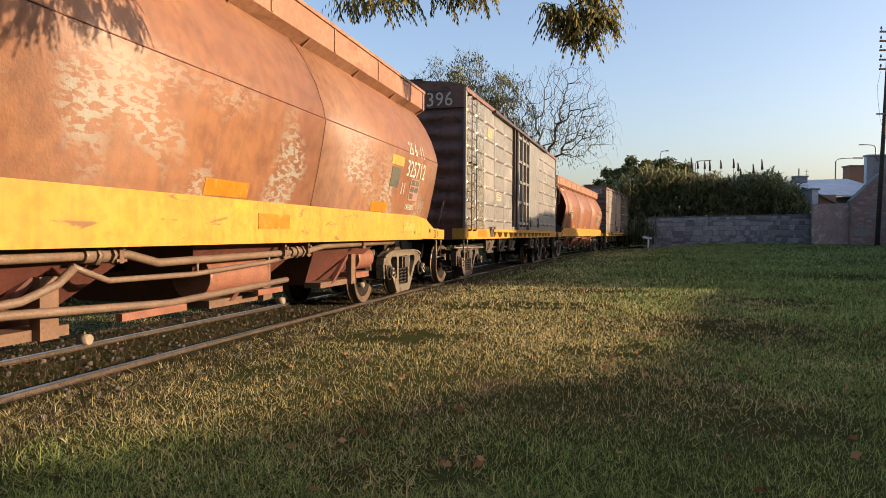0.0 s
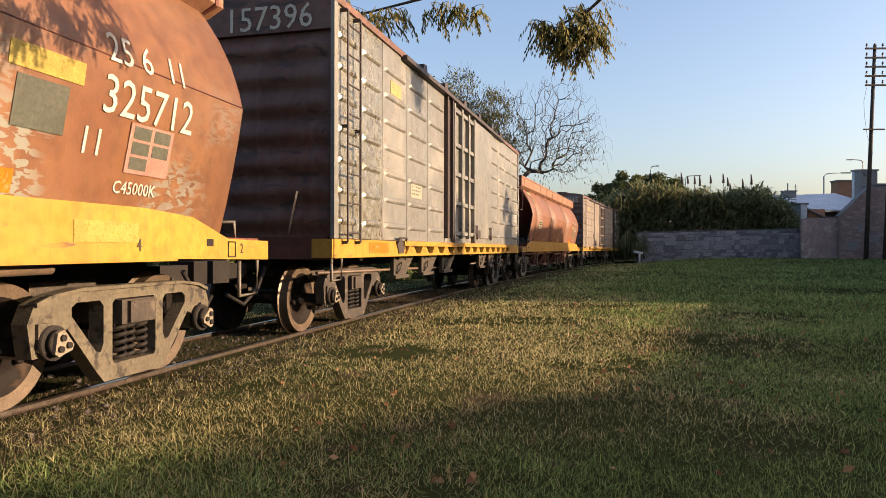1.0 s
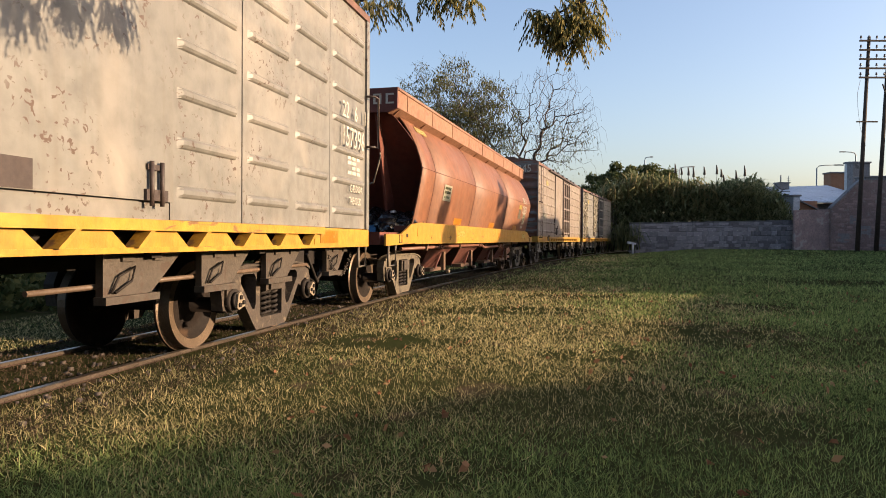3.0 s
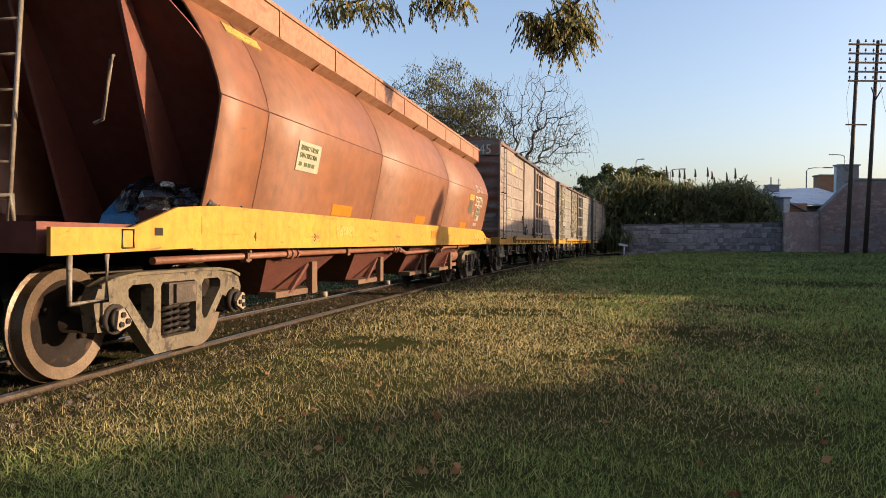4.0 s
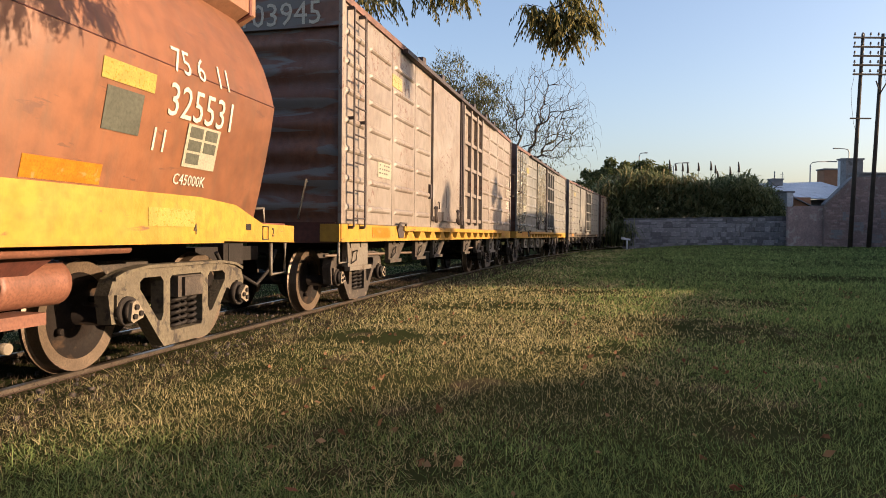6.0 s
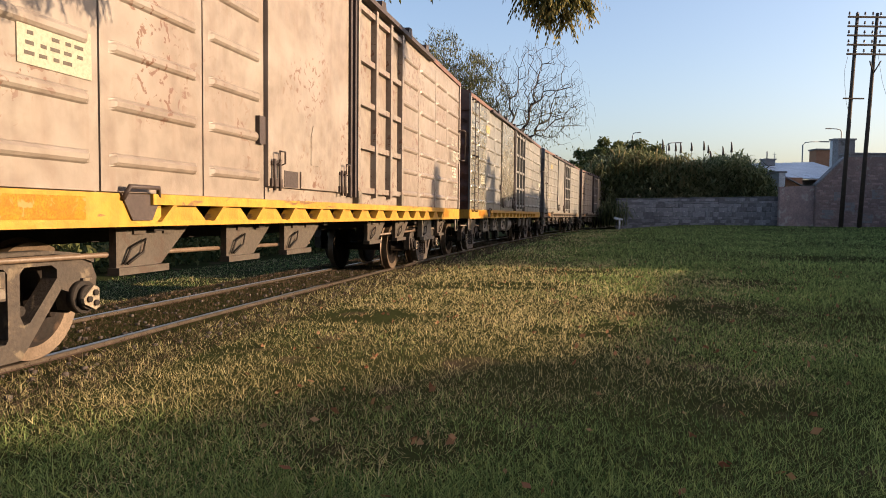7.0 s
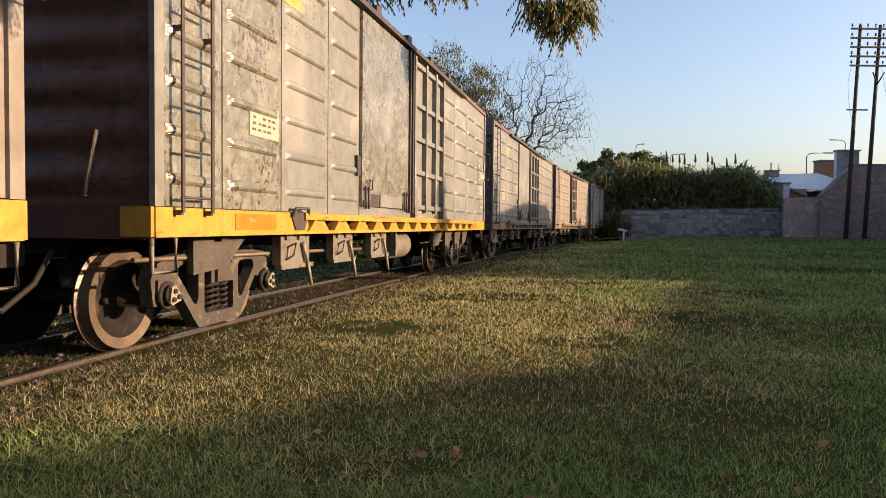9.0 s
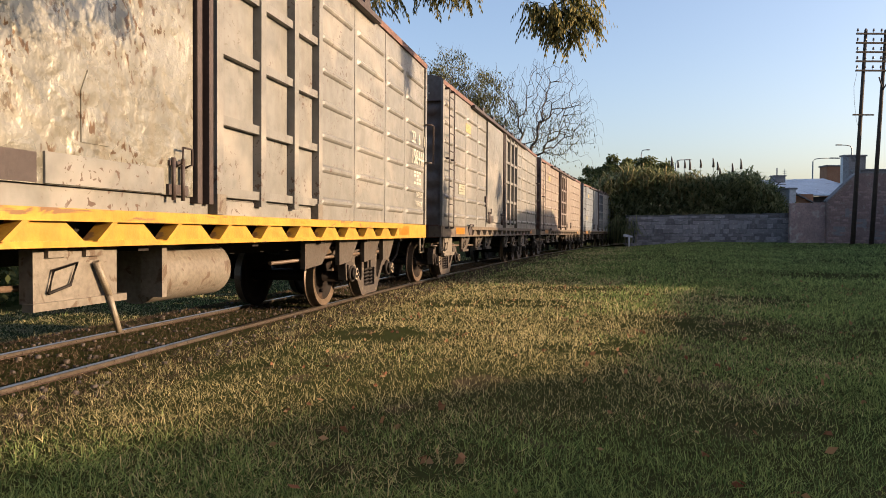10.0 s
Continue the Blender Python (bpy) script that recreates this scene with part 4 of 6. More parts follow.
                return wa + (wb - wa) * k, math.degrees(math.atan2(wb - wa, zb - za))
        return prof[-1][0], 0

    def stick(h, z):
        """Where a flat plate of height h lies on the bulging side, by its lower edge."""
        w, tilt = on_side(z + h / 2)
        return -(w - math.sin(radians(tilt)) * h / 2) - 0.006, tilt
    if marks:
        x0 = 5.89

        for text, z, size, x in ((marks[0], 2.33, 0.29, x0 + 0.02), (marks[1], 1.99, 0.37, x0 + 0.0), ("11", 1.70, 0.26, x0 - 0.15), ("C45000K", 1.47, 0.13, x0 + 0.25)):
            w, tilt = on_side(z + size * 0.35)
            lettering("writing", text, size, WHITE, car, pose(x, -w - 0.009 + size * 0.35 * math.sin(radians(tilt)), z, 90 + tilt), 0.95)
        y, tilt = stick(0.36, 1.62)
        bm = bmesh.new()
        box(bm, 0, 0.5, -0.004, 0.0, 0, 0.36)
        panel = part("data_panel", bm, PANEL_P if marks[2] else PLATE, car, "painted data panel", at=pose(x0 + 0.33, y, 1.62, tilt))
        bm = bmesh.new()
        for i in range(3):
            for j in range(2):
                if (i, j) != (0, 1):
                    box(bm, 0.04 + 0.23 * j, 0.23 + 0.23 * j, -0.007, -0.004, 0.03 + i * 0.11, 0.12 + i * 0.11)
        tagged(part("writing", bm, PATCH_G, panel), kind="stuff")
        y, tilt = stick(0.30, 1.78)
        bm = bmesh.new()
        box(bm, 0, 0.40, -0.004, 0.0, 0, 0.30)
        part("paint_patch", bm, PATCH_G, car, "grey painted-out patch", at=pose(x0 - 0.68, y, 1.78, tilt))
        y, tilt = stick(0.14, 2.11)
        bm = bmesh.new()
        box(bm, 0, 0.58, -0.004, 0.0, 0, 0.14)
        part("reflector", bm, REFLECT, car, "yellow reflector strip", at=pose(x0 - 0.75, y, 2.11, tilt))
    if dumped:
        y, tilt = stick(0.33, 1.86)
        bm = bmesh.new()
        box(bm, 0, 0.60, -0.006, 0.0, 0, 0.33)
        plate = part("notice_plate", bm, PLATE, car, "cream notice plate with green writing", at=pose(-4.65, y, 1.86, tilt))
        for i, text in enumerate(("REPARO TALLER", "SAN CRISTOBAL")):
            lettering("writing", text, 0.082, PLATE_INK, plate, pose(0.05, -0.009, 0.235 - 0.085 * i, 90), 0.78)
        bm = bmesh.new()
        for x in (0.06, 0.20, 0.30, 0.40):
            box(bm, x, x + 0.075, -0.009, -0.006, 0.055, 0.10)
        tagged(part("writing", bm, PLATE_INK, plate), kind="stuff")
        bm = bmesh.new()
        prism(bm, [(-0.978, 3.09), (-0.912, 3.19), (-0.922, 3.20), (-0.988, 3.10)], -L + 2.5, -L + 3.2, "x")
        part("paint_patch", bm, REFLECT, car, "faded yellow painted patch")
    return car


def rubbish(s_mid):
    """Black bags and a scrap of blue sheet dumped on a wagon's end platform; they ride along with it."""
    random.seed(14)
    x0 = -HOP_L + 2.2
    plastic = mat("black_plastic", (0.012, 0.012, 0.013), None, 8.0, rough=0.25, bump=0.4, bump_scale=14.0)
    silver = mat("torn_foil", (0.5, 0.5, 0.48), None, 8.0, rough=0.3, metal=0.5, bump=0.3)
    blue = mat("blue_sheet", (0.03, 0.16, 0.34), None, 6.0, rough=0.5, bump=0.3)

    def lump(x, y, z, r, sq):
        bm = bmesh.new()
        bmesh.ops.create_icosphere(bm, subdivisions=3, radius=1.0)
        for v in bm.verts:
            k = 1 + 0.35 * noise.noise(v.co * 2.2 + Vector((x * 3, y * 3, 0))) + 0.12 * noise.noise(v.co * 6.0)
            v.co = Vector((x + v.co.x * r * k, y + v.co.y * r * k, max(z, z + r * sq * 0.9 + v.co.z * r * sq * k)))
        return bm
    out = []
    for x, y, r, sq in ((x0 - 0.05, -0.62, 0.30, 0.75), (x0 + 0.15, -0.25, 0.30, 0.8), (x0 - 0.10, -0.92, 0.22, 0.8), (x0 + 0.30, -0.85, 0.27, 0.8), (x0 - 0.35, -0.70, 0.20, 0.6)):
        out.append(tagged(part("rubbish_bag", lump(x, y, 1.18, r, sq), plastic), "crumpled black rubbish bag on the wagon platform", "rubbish bag", "dumped rubbish"))
    out.append(tagged(part("torn_foil", lump(x0 - 0.12, -0.98, 1.40, 0.07, 0.5), silver), "torn pale foil on the rubbish bags", "rubbish", "dumped rubbish"))
    out.append(tagged(part("torn_foil", lump(x0 - 0.25, -0.72, 1.54, 0.06, 0.5), silver), "torn pale foil on the rubbish bags", "rubbish", "dumped rubbish"))
    bm = bmesh.new()
    prism(bm, [(x0 - 0.20, 1.19), (x0 - 0.15, 1.30), (x0 + 0.25, 1.62), (x0 + 0.30, 1.58), (x0 - 0.05, 1.19)], -0.35, 0.05)
    out.append(tagged(part("plastic_sheet", bm, blue), "scrap of blue plastic sheet among the rubbish", "rubbish", "dumped rubbish"))
    for ob in out:
        TRAIN.append((ob, s_mid))


# ---- ground ----
GRASS_G = mat("grass_ground", (0.030, 0.038, 0.014), (0.042, 0.044, 0.018), 0.35, (0.080, 0.058, 0.036), 1.6, 0.58, 0.12, rough=0.95, bump=0.5, bump_scale=18.0, spec=0.0)


def ground():
    bm = bmesh.new()
    xs = sorted(set([-400, -200, -120, -80, -60, -45, -34] + [x * 1.0 for x in range(-28, 46)] + [x * 0.4 for x in range(-45, 20)] + [50, 56, 64, 75, 90, 120, 200, 400]))
    ys = sorted(set([-200, -100, -60, -40, -28, -20, -15] + [y * 1.0 for y in range(-12, 60)] + [y * 0.5 for y in range(-8, 60)] + [64, 70, 76, 84, 95, 120, 200, 500, 1500]))
    g = [[bm.verts.new((x, y, ground_z(x, y) + 0.02 * noise.noise((x * 0.3, y * 0.3, 0)))) for y in ys] for x in xs]
    for i in range(len(xs) - 1):
        for j in range(len(ys) - 1):
            f = bm.faces.new((g[i][j], g[i + 1][j], g[i + 1][j + 1], g[i][j + 1]))
            f.smooth = True
    tagged(part("ground", bm, GRASS_G), "rough mown grass ground with dry patches", "ground", kind="structure")


def rail(off):
    prof = [(-0.055, -0.13), (-0.055, -0.115), (-0.010, -0.10), (-0.010, -0.04), (-0.032, -0.03), (-0.032, -0.004), (-0.026, 0.0), (0.026, 0.0), (0.032, -0.004), (0.032, -0.03), (0.010, -0.04), (0.010, -0.10), (0.055, -0.115), (0.055, -0.13)]
    bm = bmesh.new()
    rings = []
    for i in range(-10, 66):
        s = i * 2.0
        rings.append([bm.verts.new(on_track(s, off + o, z)) for o, z in prof])
    n = len(prof)
    for a, b in zip(rings, rings[1:]):
        for k in range(n):
            f = bm.faces.new((a[k], b[k], b[(k + 1) % n], a[(k + 1) % n]))
            f.material_index = 1 if 4 <= k <= 8 else 0
    bm.faces.new(rings[0])
    bm.faces.new(rings[-1])
    me = finish(bm)
    me.materials.append(RAIL_M)
    me.materials.append(RAIL_TOP)
    return tagged(part("rail", me, RAIL_M), "worn steel rail half sunk in dirt and grass", "rail", "rails of the track", kind="structure")


ground()
rail(0.53)
rail(-0.53)


# ---- plants, walls and houses round the field ----
def leaf_mat(name, base, other, trans=0.35, rough=0.6):
    """Leaves: each one its own tone, letting some light through."""
    m = bpy.data.materials.new(name)
    m.use_nodes = True
    n, l = m.node_tree.nodes, m.node_tree.links
    n.remove(n["Principled BSDF"])
    g = n.new("ShaderNodeNewGeometry")
    mixc = n.new("ShaderNodeMix")
    mixc.data_type = "RGBA"
    mixc.inputs[6].default_value, mixc.inputs[7].default_value = (*base, 1), (*other, 1)
    l.new(g.outputs["Random Per Island"], mixc.inputs[0])
    tc = n.new("ShaderNodeTexCoord")
    tx = n.new("ShaderNodeTexNoise")
    tx.inputs["Scale"].default_value = 0.8
    l.new(tc.outputs["Object"], tx.inputs["Vector"])
    hs = n.new("ShaderNodeHueSaturation")
    l.new(mixc.outputs[2], hs.inputs["Color"])
    l.new(mapr(n, l, tx.outputs["Fac"], 0.6, 1.4), hs.inputs["Value"])
    d, t, ms = n.new("ShaderNodeBsdfDiffuse"), n.new("ShaderNodeBsdfTranslucent"), n.new("ShaderNodeMixShader")
    for sh in (d, t):
        l.new(hs.outputs["Color"], sh.inputs["Color"])
    ms.inputs[0].default_value = trans
    l.new(d.outputs[0], ms.inputs[1])
    l.new(t.outputs[0], ms.inputs[2])
    l.new(ms.outputs[0], n["Material Output"].inputs["Surface"])
    return m


def raw_mesh(co, tri):
    """A mesh of separate triangles or quads from arrays."""
    me = bpy.data.meshes.new("mesh")
    k = tri.shape[1]
    me.vertices.add(len(co))
    me.vertices.foreach_set("co", co.astype(np.float32).ravel())
    me.loops.add(tri.size)
    me.loops.foreach_set("vertex_index", tri.astype(np.int32).ravel())
    me.polygons.add(len(tri))
    me.polygons.foreach_set("loop_start", np.arange(0, tri.size, k, dtype=np.int32))
    me.update()
    me.validate()
    return me


RNG = np.random.default_rng(5)
GRASS_M = leaf_mat("grass_blades", (0.034, 0.078, 0.024), (0.33, 0.40, 0.14), 0.45)
DRY_M = leaf_mat("grass_dry", (0.66, 0.55, 0.29), (0.09, 0.10, 0.034), 0.5)
STRAW_M = leaf_mat("straw_litter", (0.105, 0.074, 0.050), (0.018, 0.015, 0.012), 0.1)
LEAF_T = leaf_mat("feathery_leaves", (0.04, 0.052, 0.018), (0.26, 0.21, 0.085), 0.4)
LEAF_D = leaf_mat("dark_leaves", (0.035, 0.058, 0.024), (0.15, 0.15, 0.06), 0.35)
LEAF_W = leaf_mat("willow_leaves", (0.045, 0.05, 0.022), (0.14, 0.135, 0.06), 0.35)
CANE_M = leaf_mat("cane_leaves", (0.05, 0.075, 0.034), (0.29, 0.30, 0.16), 0.4)
CANE_DRY = leaf_mat("cane_dry", (0.30, 0.25, 0.13), (0.18, 0.17, 0.08), 0.3)
BARK = mat("bark", (0.07, 0.055, 0.045), (0.04, 0.032, 0.027), 6.0, rough=0.9, bump=0.5, bump_scale=25)
STONE_M = mat("stone_grey", (0.215, 0.205, 0.210), (0.145, 0.140, 0.150), 1.5, (0.33, 0.31, 0.29), 3.0, 0.62, 0.1, rough=0.9, bump=0.5, bump_scale=9, per_object=0.42)
MORTAR = mat("mortar_grey", (0.12, 0.118, 0.122), (0.09, 0.09, 0.094), 1.5, rough=0.95)
BRICK_M = mat("brick_old", (0.29, 0.20, 0.18), (0.21, 0.152, 0.142), 1.2, (0.30, 0.26, 0.23), 2.2, 0.56, 0.1, rough=0.9, bump=0.4, bump_scale=14, per_object=0.25)
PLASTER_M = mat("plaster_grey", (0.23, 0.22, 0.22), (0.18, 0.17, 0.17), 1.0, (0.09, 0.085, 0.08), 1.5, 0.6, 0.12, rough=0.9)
ORANGE_B = mat("hollow_brick", (0.36, 0.19, 0.11), (0.30, 0.15, 0.085), 2.0, rough=0.9)
ZINC = mat("zinc_roof", (0.55, 0.57, 0.60), (0.45, 0.47, 0.50), 0.8, (0.16, 0.14, 0.13), 1.2, 0.62, 0.08, rough=0.5, metal=0.2)
POLE_M = mat("pole_wood", (0.055, 0.04, 0.03), None, 3.0, rough=0.85)
GALV = mat("galvanised", (0.25, 0.26, 0.27), None, 5.0, rough=0.5, metal=0.4)
CERAM = mat("insulator", (0.10, 0.07, 0.05), None, 9.0, rough=0.25, bump=0)


def blades(x, y, length, width, lean, z=None):
    """Triangular blades rooted at x, y; lean is their spread in metres."""
    n = len(x)
    if z is None:
        z = field_np(x, y)[1] - 0.006
    ang = RNG.uniform(0, math.tau, n)
    dx, dy = np.cos(ang) * width / 2, np.sin(ang) * width / 2
    la = RNG.uniform(0, math.tau, n)
    ll = np.abs(RNG.normal(0, 1, n)) * lean
    root = np.stack([x, y, z], 1)
    side = np.stack([dx, dy, np.zeros(n)], 1)
    tip = root + np.stack([np.cos(la) * ll, np.sin(la) * ll, length], 1)
    co = np.concatenate([root - side, root + side, tip], 1).reshape(-1, 3)
    return raw_mesh(co, np.arange(3 * n).reshape(-1, 3))


def scatter_field(n, y0, y1, power, keep):
    """Random places in the open field that widens with distance."""
    u = RNG.uniform(0, 1, n)
    y = y0 * (y1 / y0) ** (u ** power)
    x = RNG.uniform(-0.80, 0.74, n) * y
    off = field_np(x, y)[0]
    ok = keep(x, y, off)
    return x[ok], y[ok], off[ok]


# worn, thin places in the sward: x, y, radius across and along
BARE = [(3.1, 8.4, 0.9, 1.0), (1.85, 4.0, 0.45, 0.35), (10.3, 17.4, 2.0, 1.2), (-0.1, 3.2, 0.5, 0.3), (0.9, 10.6, 1.2, 0.7), (2.5, 13.4, 1.3, 0.6), (5.2, 11.5, 1.1, 0.8), (-0.6, 7.4, 0.7, 0.5), (1.5, 6.6, 0.6, 0.4)]


def worn(x, y):
    k = np.zeros(len(x))
    for bx, by, rx, ry in BARE:
        k = np.maximum(k, np.clip(1.5 - np.hypot((x - bx) / rx, (y - by) / ry), 0, 1))
    return k


def grass():
    def clumpy(x, y, off):
        k = np.array([noise.noise((a * 2.6, b * 2.6, 3.0)) + 0.6 * noise.noise((a * 9, b * 9, 6.0)) for a, b in zip(x, y)])
        return ((off > 0.72) | ((off < -1.6) & (off > -8))) & (RNG.uniform(-1.0, 0.62, len(x)) < 0.6 * k - 0.75 * worn(x, y) - 0.45 * np.clip((3.6 - off) / 2.4, 0, 1))
    x, y, off = scatter_field(900000, 1.7, 56.0, 0.95, clumpy)
    far = np.clip(y / 7, 0.7, 5.0)
    # Straw tint follows dryness and the sun patch; greener near, where shade falls.
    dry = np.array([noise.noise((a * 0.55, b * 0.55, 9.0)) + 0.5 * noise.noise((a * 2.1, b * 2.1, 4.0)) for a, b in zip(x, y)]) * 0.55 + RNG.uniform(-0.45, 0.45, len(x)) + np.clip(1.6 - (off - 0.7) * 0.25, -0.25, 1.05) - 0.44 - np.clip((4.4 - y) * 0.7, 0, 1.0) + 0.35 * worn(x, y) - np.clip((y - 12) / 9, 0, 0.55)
    for sel, m, name, label, ln in ((dry <= 0, GRASS_M, "grass", "short green grass blades", 0.032), (dry > 0, DRY_M, "dry_grass", "straw-coloured blades, dry by the rails and brightening the sunlit patch", 0.028)):
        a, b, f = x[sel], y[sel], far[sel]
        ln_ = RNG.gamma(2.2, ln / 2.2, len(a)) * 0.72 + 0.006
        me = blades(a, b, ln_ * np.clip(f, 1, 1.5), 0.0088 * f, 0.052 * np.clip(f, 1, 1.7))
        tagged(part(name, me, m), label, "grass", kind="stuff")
    # the lawn goes on beside and behind the eye
    bx, by = RNG.uniform(-3.0, 14.0, 150000), RNG.uniform(-9.0, 9.0, 150000)
    ok = ((by < 1.7) | (bx > 0.74 * by)) & (field_np(bx, by)[0] > 0.9)
    bx, by = bx[ok], by[ok]
    me = blades(bx, by, RNG.gamma(2.2, 0.012, len(bx)) + 0.008, np.full(len(bx), 0.011), 0.055)
    tagged(part("grass", me, GRASS_M), "short green grass blades", "grass", kind="stuff")
    # litter of straw and leaves lying between and beside the rails
    n = 110000
    s = 1.0 + 38 * RNG.uniform(0, 1, n) ** 1.7
    o = RNG.uniform(-2.3, 1.5, n)
    p = np.array([on_track(a, c) for a, c in zip(s, o)])
    ok = (np.abs(np.abs(o) - 0.53) > 0.06)
    p = p[ok]
    k = len(p)
    z = np.array([ground_z(a, b) for a, b in zip(p[:, 0], p[:, 1])]) + 0.004
    me = blades(p[:, 0], p[:, 1], RNG.uniform(0.004, 0.045, k), 0.007 * np.clip(p[:, 1] / 7, 1, 3), 0.045, z)
    tagged(part("straw_litter", me, STRAW_M), "brown straw and dead leaf litter along the rails", "litter", kind="stuff")
    # a few seed stalks standing above the sward
    for cx, cy, n in ((3.35, 14.9, 14), (5.35, 15.6, 9), (2.2, 15.4, 5), (7.4, 15.8, 6)):
        a = cx + RNG.normal(0, 0.12, n)
        b = cy + RNG.normal(0, 0.15, n)
        me = blades(a, b, RNG.uniform(0.10, 0.24, n), np.full(n, 0.012), 0.06)
        tagged(part("grass_tuft", me, DRY_M), "taller dry seed stalks in the lawn", "grass tuft", "dry tufts", kind="stuff")


def fallen_leaves():
    """Brown dead leaves lying in the grass."""
    n = 520
    y = RNG.uniform(2.2, 16, n)
    x = RNG.uniform(-0.3, 0.62, n) * y
    ok = np.array([lateral(a, b)[0] > 1.2 for a, b in zip(x, y)])
    pts = [(a, b, ground_z(a, b) + 0.035) for a, b in zip(x[ok], y[ok])]
    tagged(part("fallen_leaves", leaf_cloud(pts, [0.02] * len(pts), len(pts), 0.055, 0.6, 0.0, 0.1), leaf_mat("dead_leaf", (0.16, 0.06, 0.035), (0.30, 0.20, 0.11), 0.2)), "scattered brown dead leaves in the grass", "leaves", kind="stuff")


def marker_post():
    bm = bmesh.new()
    x, y = 14.17, 53.4
    z = ground_z(x, y)
    tube(bm, [(x, y, z - 0.05), (x, y, z + 0.75)], 0.07, 8)
    prism(bm, [(x - 0.45, z + 0.78), (x + 0.22, z + 0.70), (x + 0.24, z + 0.82), (x - 0.42, z + 0.98)], y - 0.1, y + 0.1)
    tagged(part("marker_post", bm, ZINC), "small white marker post with a tilted cap", "post")


def stones_along():
    """Small ballast stones between the rails."""
    n = 1500
    s = 0.5 + 34 * RNG.uniform(0, 1, n) ** 1.6
    o = RNG.uniform(-1.6, 1.25, n)
    cube = [(-1, -1, -1), (1, -1, -1), (1, 1, -1), (-1, 1, -1), (-1, -1, 1), (1, -1, 1), (1, 1, 1), (-1, 1, 1)]
    faces = np.array([(0, 3, 2, 1), (4, 5, 6, 7), (0, 1, 5, 4), (1, 2, 6, 5), (2, 3, 7, 6), (3, 0, 4, 7)])
    co, fa = [], []
    for i in range(n):
        if abs(abs(o[i]) - 0.53) < 0.06:
            continue
        p = on_track(s[i], o[i])
        r = RNG.uniform(0.008, 0.022)
        base = np.array(cube) * RNG.uniform(0.6, 1.1, (8, 3)) * r
        a = RNG.uniform(0, 3.1)
        rot = np.array([[math.cos(a), -math.sin(a), 0], [math.sin(a), math.cos(a), 0], [0, 0, 1]])
        fa.append(faces + 8 * len(co))
        co.append(base @ rot.T + np.array([p.x, p.y, ground_z(p.x, p.y) + r * 0.3]))
    me = raw_mesh(np.concatenate(co), np.concatenate(fa))
    tagged(part("ballast", me, mat("ballast_stone", (0.09, 0.07, 0.055), (0.055, 0.045, 0.04), 20.0, rough=0.9, island=0.4)), "scattered dark ballast stones", "ballast", kind="stuff")


def leaf_cloud(centres, radii, count, size, width=0.5, droop=0.3, squash=0.8):
    """Many small pointed leaves filling uneven clumps round the centres."""
    centres, radii = np.array(centres, float), np.array(radii, float)
    pick = RNG.integers(0, len(centres), count)
    v = RNG.normal(0, 1, (count, 3))
    v /= np.linalg.norm(v, axis=1)[:, None]
    r = radii[pick] * RNG.uniform(0.35, 1.0, count) ** 0.6
    p = centres[pick] + v * r[:, None] * np.array([1, 1, squash])
    d = RNG.normal(0, 1, (count, 3)) + np.array([0, 0, -droop * 3])
    d /= np.linalg.norm(d, axis=1)[:, None]
    w = np.cross(d, RNG.normal(0, 1, (count, 3)))
    w /= np.linalg.norm(w, axis=1)[:, None]
    ln = size * RNG.uniform(0.6, 1.3, count)[:, None]
    co = np.concatenate([p, p + d * ln * 0.45 + w * ln * width / 2, p + d * ln, p + d * ln * 0.45 - w * ln * width / 2], 1).reshape(-1, 3)
    return raw_mesh(co, np.arange(4 * count).reshape(-1, 4))


def grow(bm, p, d, length, r, depth, tips, spread=0.55, bend=0.25, kids=(2, 3), droop=0.0):
    """A limb that wanders, tapers and forks."""
    path, q, e = [p.copy()], p.copy(), d.normalized()
    seg = 4
    for i in range(seg):
        e = (e + Vector((random.gauss(0, bend), random.gauss(0, bend), random.gauss(0, bend) - droop)) * 0.5).normalized()
        q = q + e * length / seg
        path.append(q.copy())
    tube(bm, path, r, 6 if depth > 1 else 4, r * 0.55)
    if depth <= 0:
        tips.append((q.copy(), e.copy()))
        return
    for k in range(random.randint(*kids)):
        b = path[random.randint(2, seg)]
        e2 = (e + Vector((random.gauss(0, spread), random.gauss(0, spread), random.gauss(0, spread) * 0.8))).normalized()
        grow(bm, b, e2, length * random.uniform(0.55, 0.8), r * 0.55, depth - 1, tips, spread, bend, kids, droop + 0.05)
    tips.append((q.copy(), e.copy()))


def twig_tree(fork, tips):
    """Joins every tip to the nearest wood already grown towards the fork: parents and limb radii of a natural crown."""
    order = np.argsort(np.linalg.norm(tips - fork, axis=1))
    nodes, up = [np.array(fork)], [-1]
    reach = [0.0]
    for i in order:
        p = tips[i]
        arr = np.array(nodes)
        d = np.linalg.norm(arr - p, axis=1) + 0.30 * np.array(reach)
        k = int(np.argmin(d))
        gap = np.linalg.norm(p - nodes[k])
        n = max(1, int(gap / 0.9))
        last = k
        for j in range(1, n + 1):
            q = nodes[k] + (p - nodes[k]) * j / n + (RNG.normal(0, 0.05, 3) if j < n else 0)
            nodes.append(q)
            up.append(last)
            reach.append(reach[last] + gap / n)
            last = len(nodes) - 1
    load = np.ones(len(nodes))
    for i in range(len(nodes) - 1, 0, -1):
        load[up[i]] += load[i]
    return np.array(nodes), up, 0.0095 * load ** 0.44


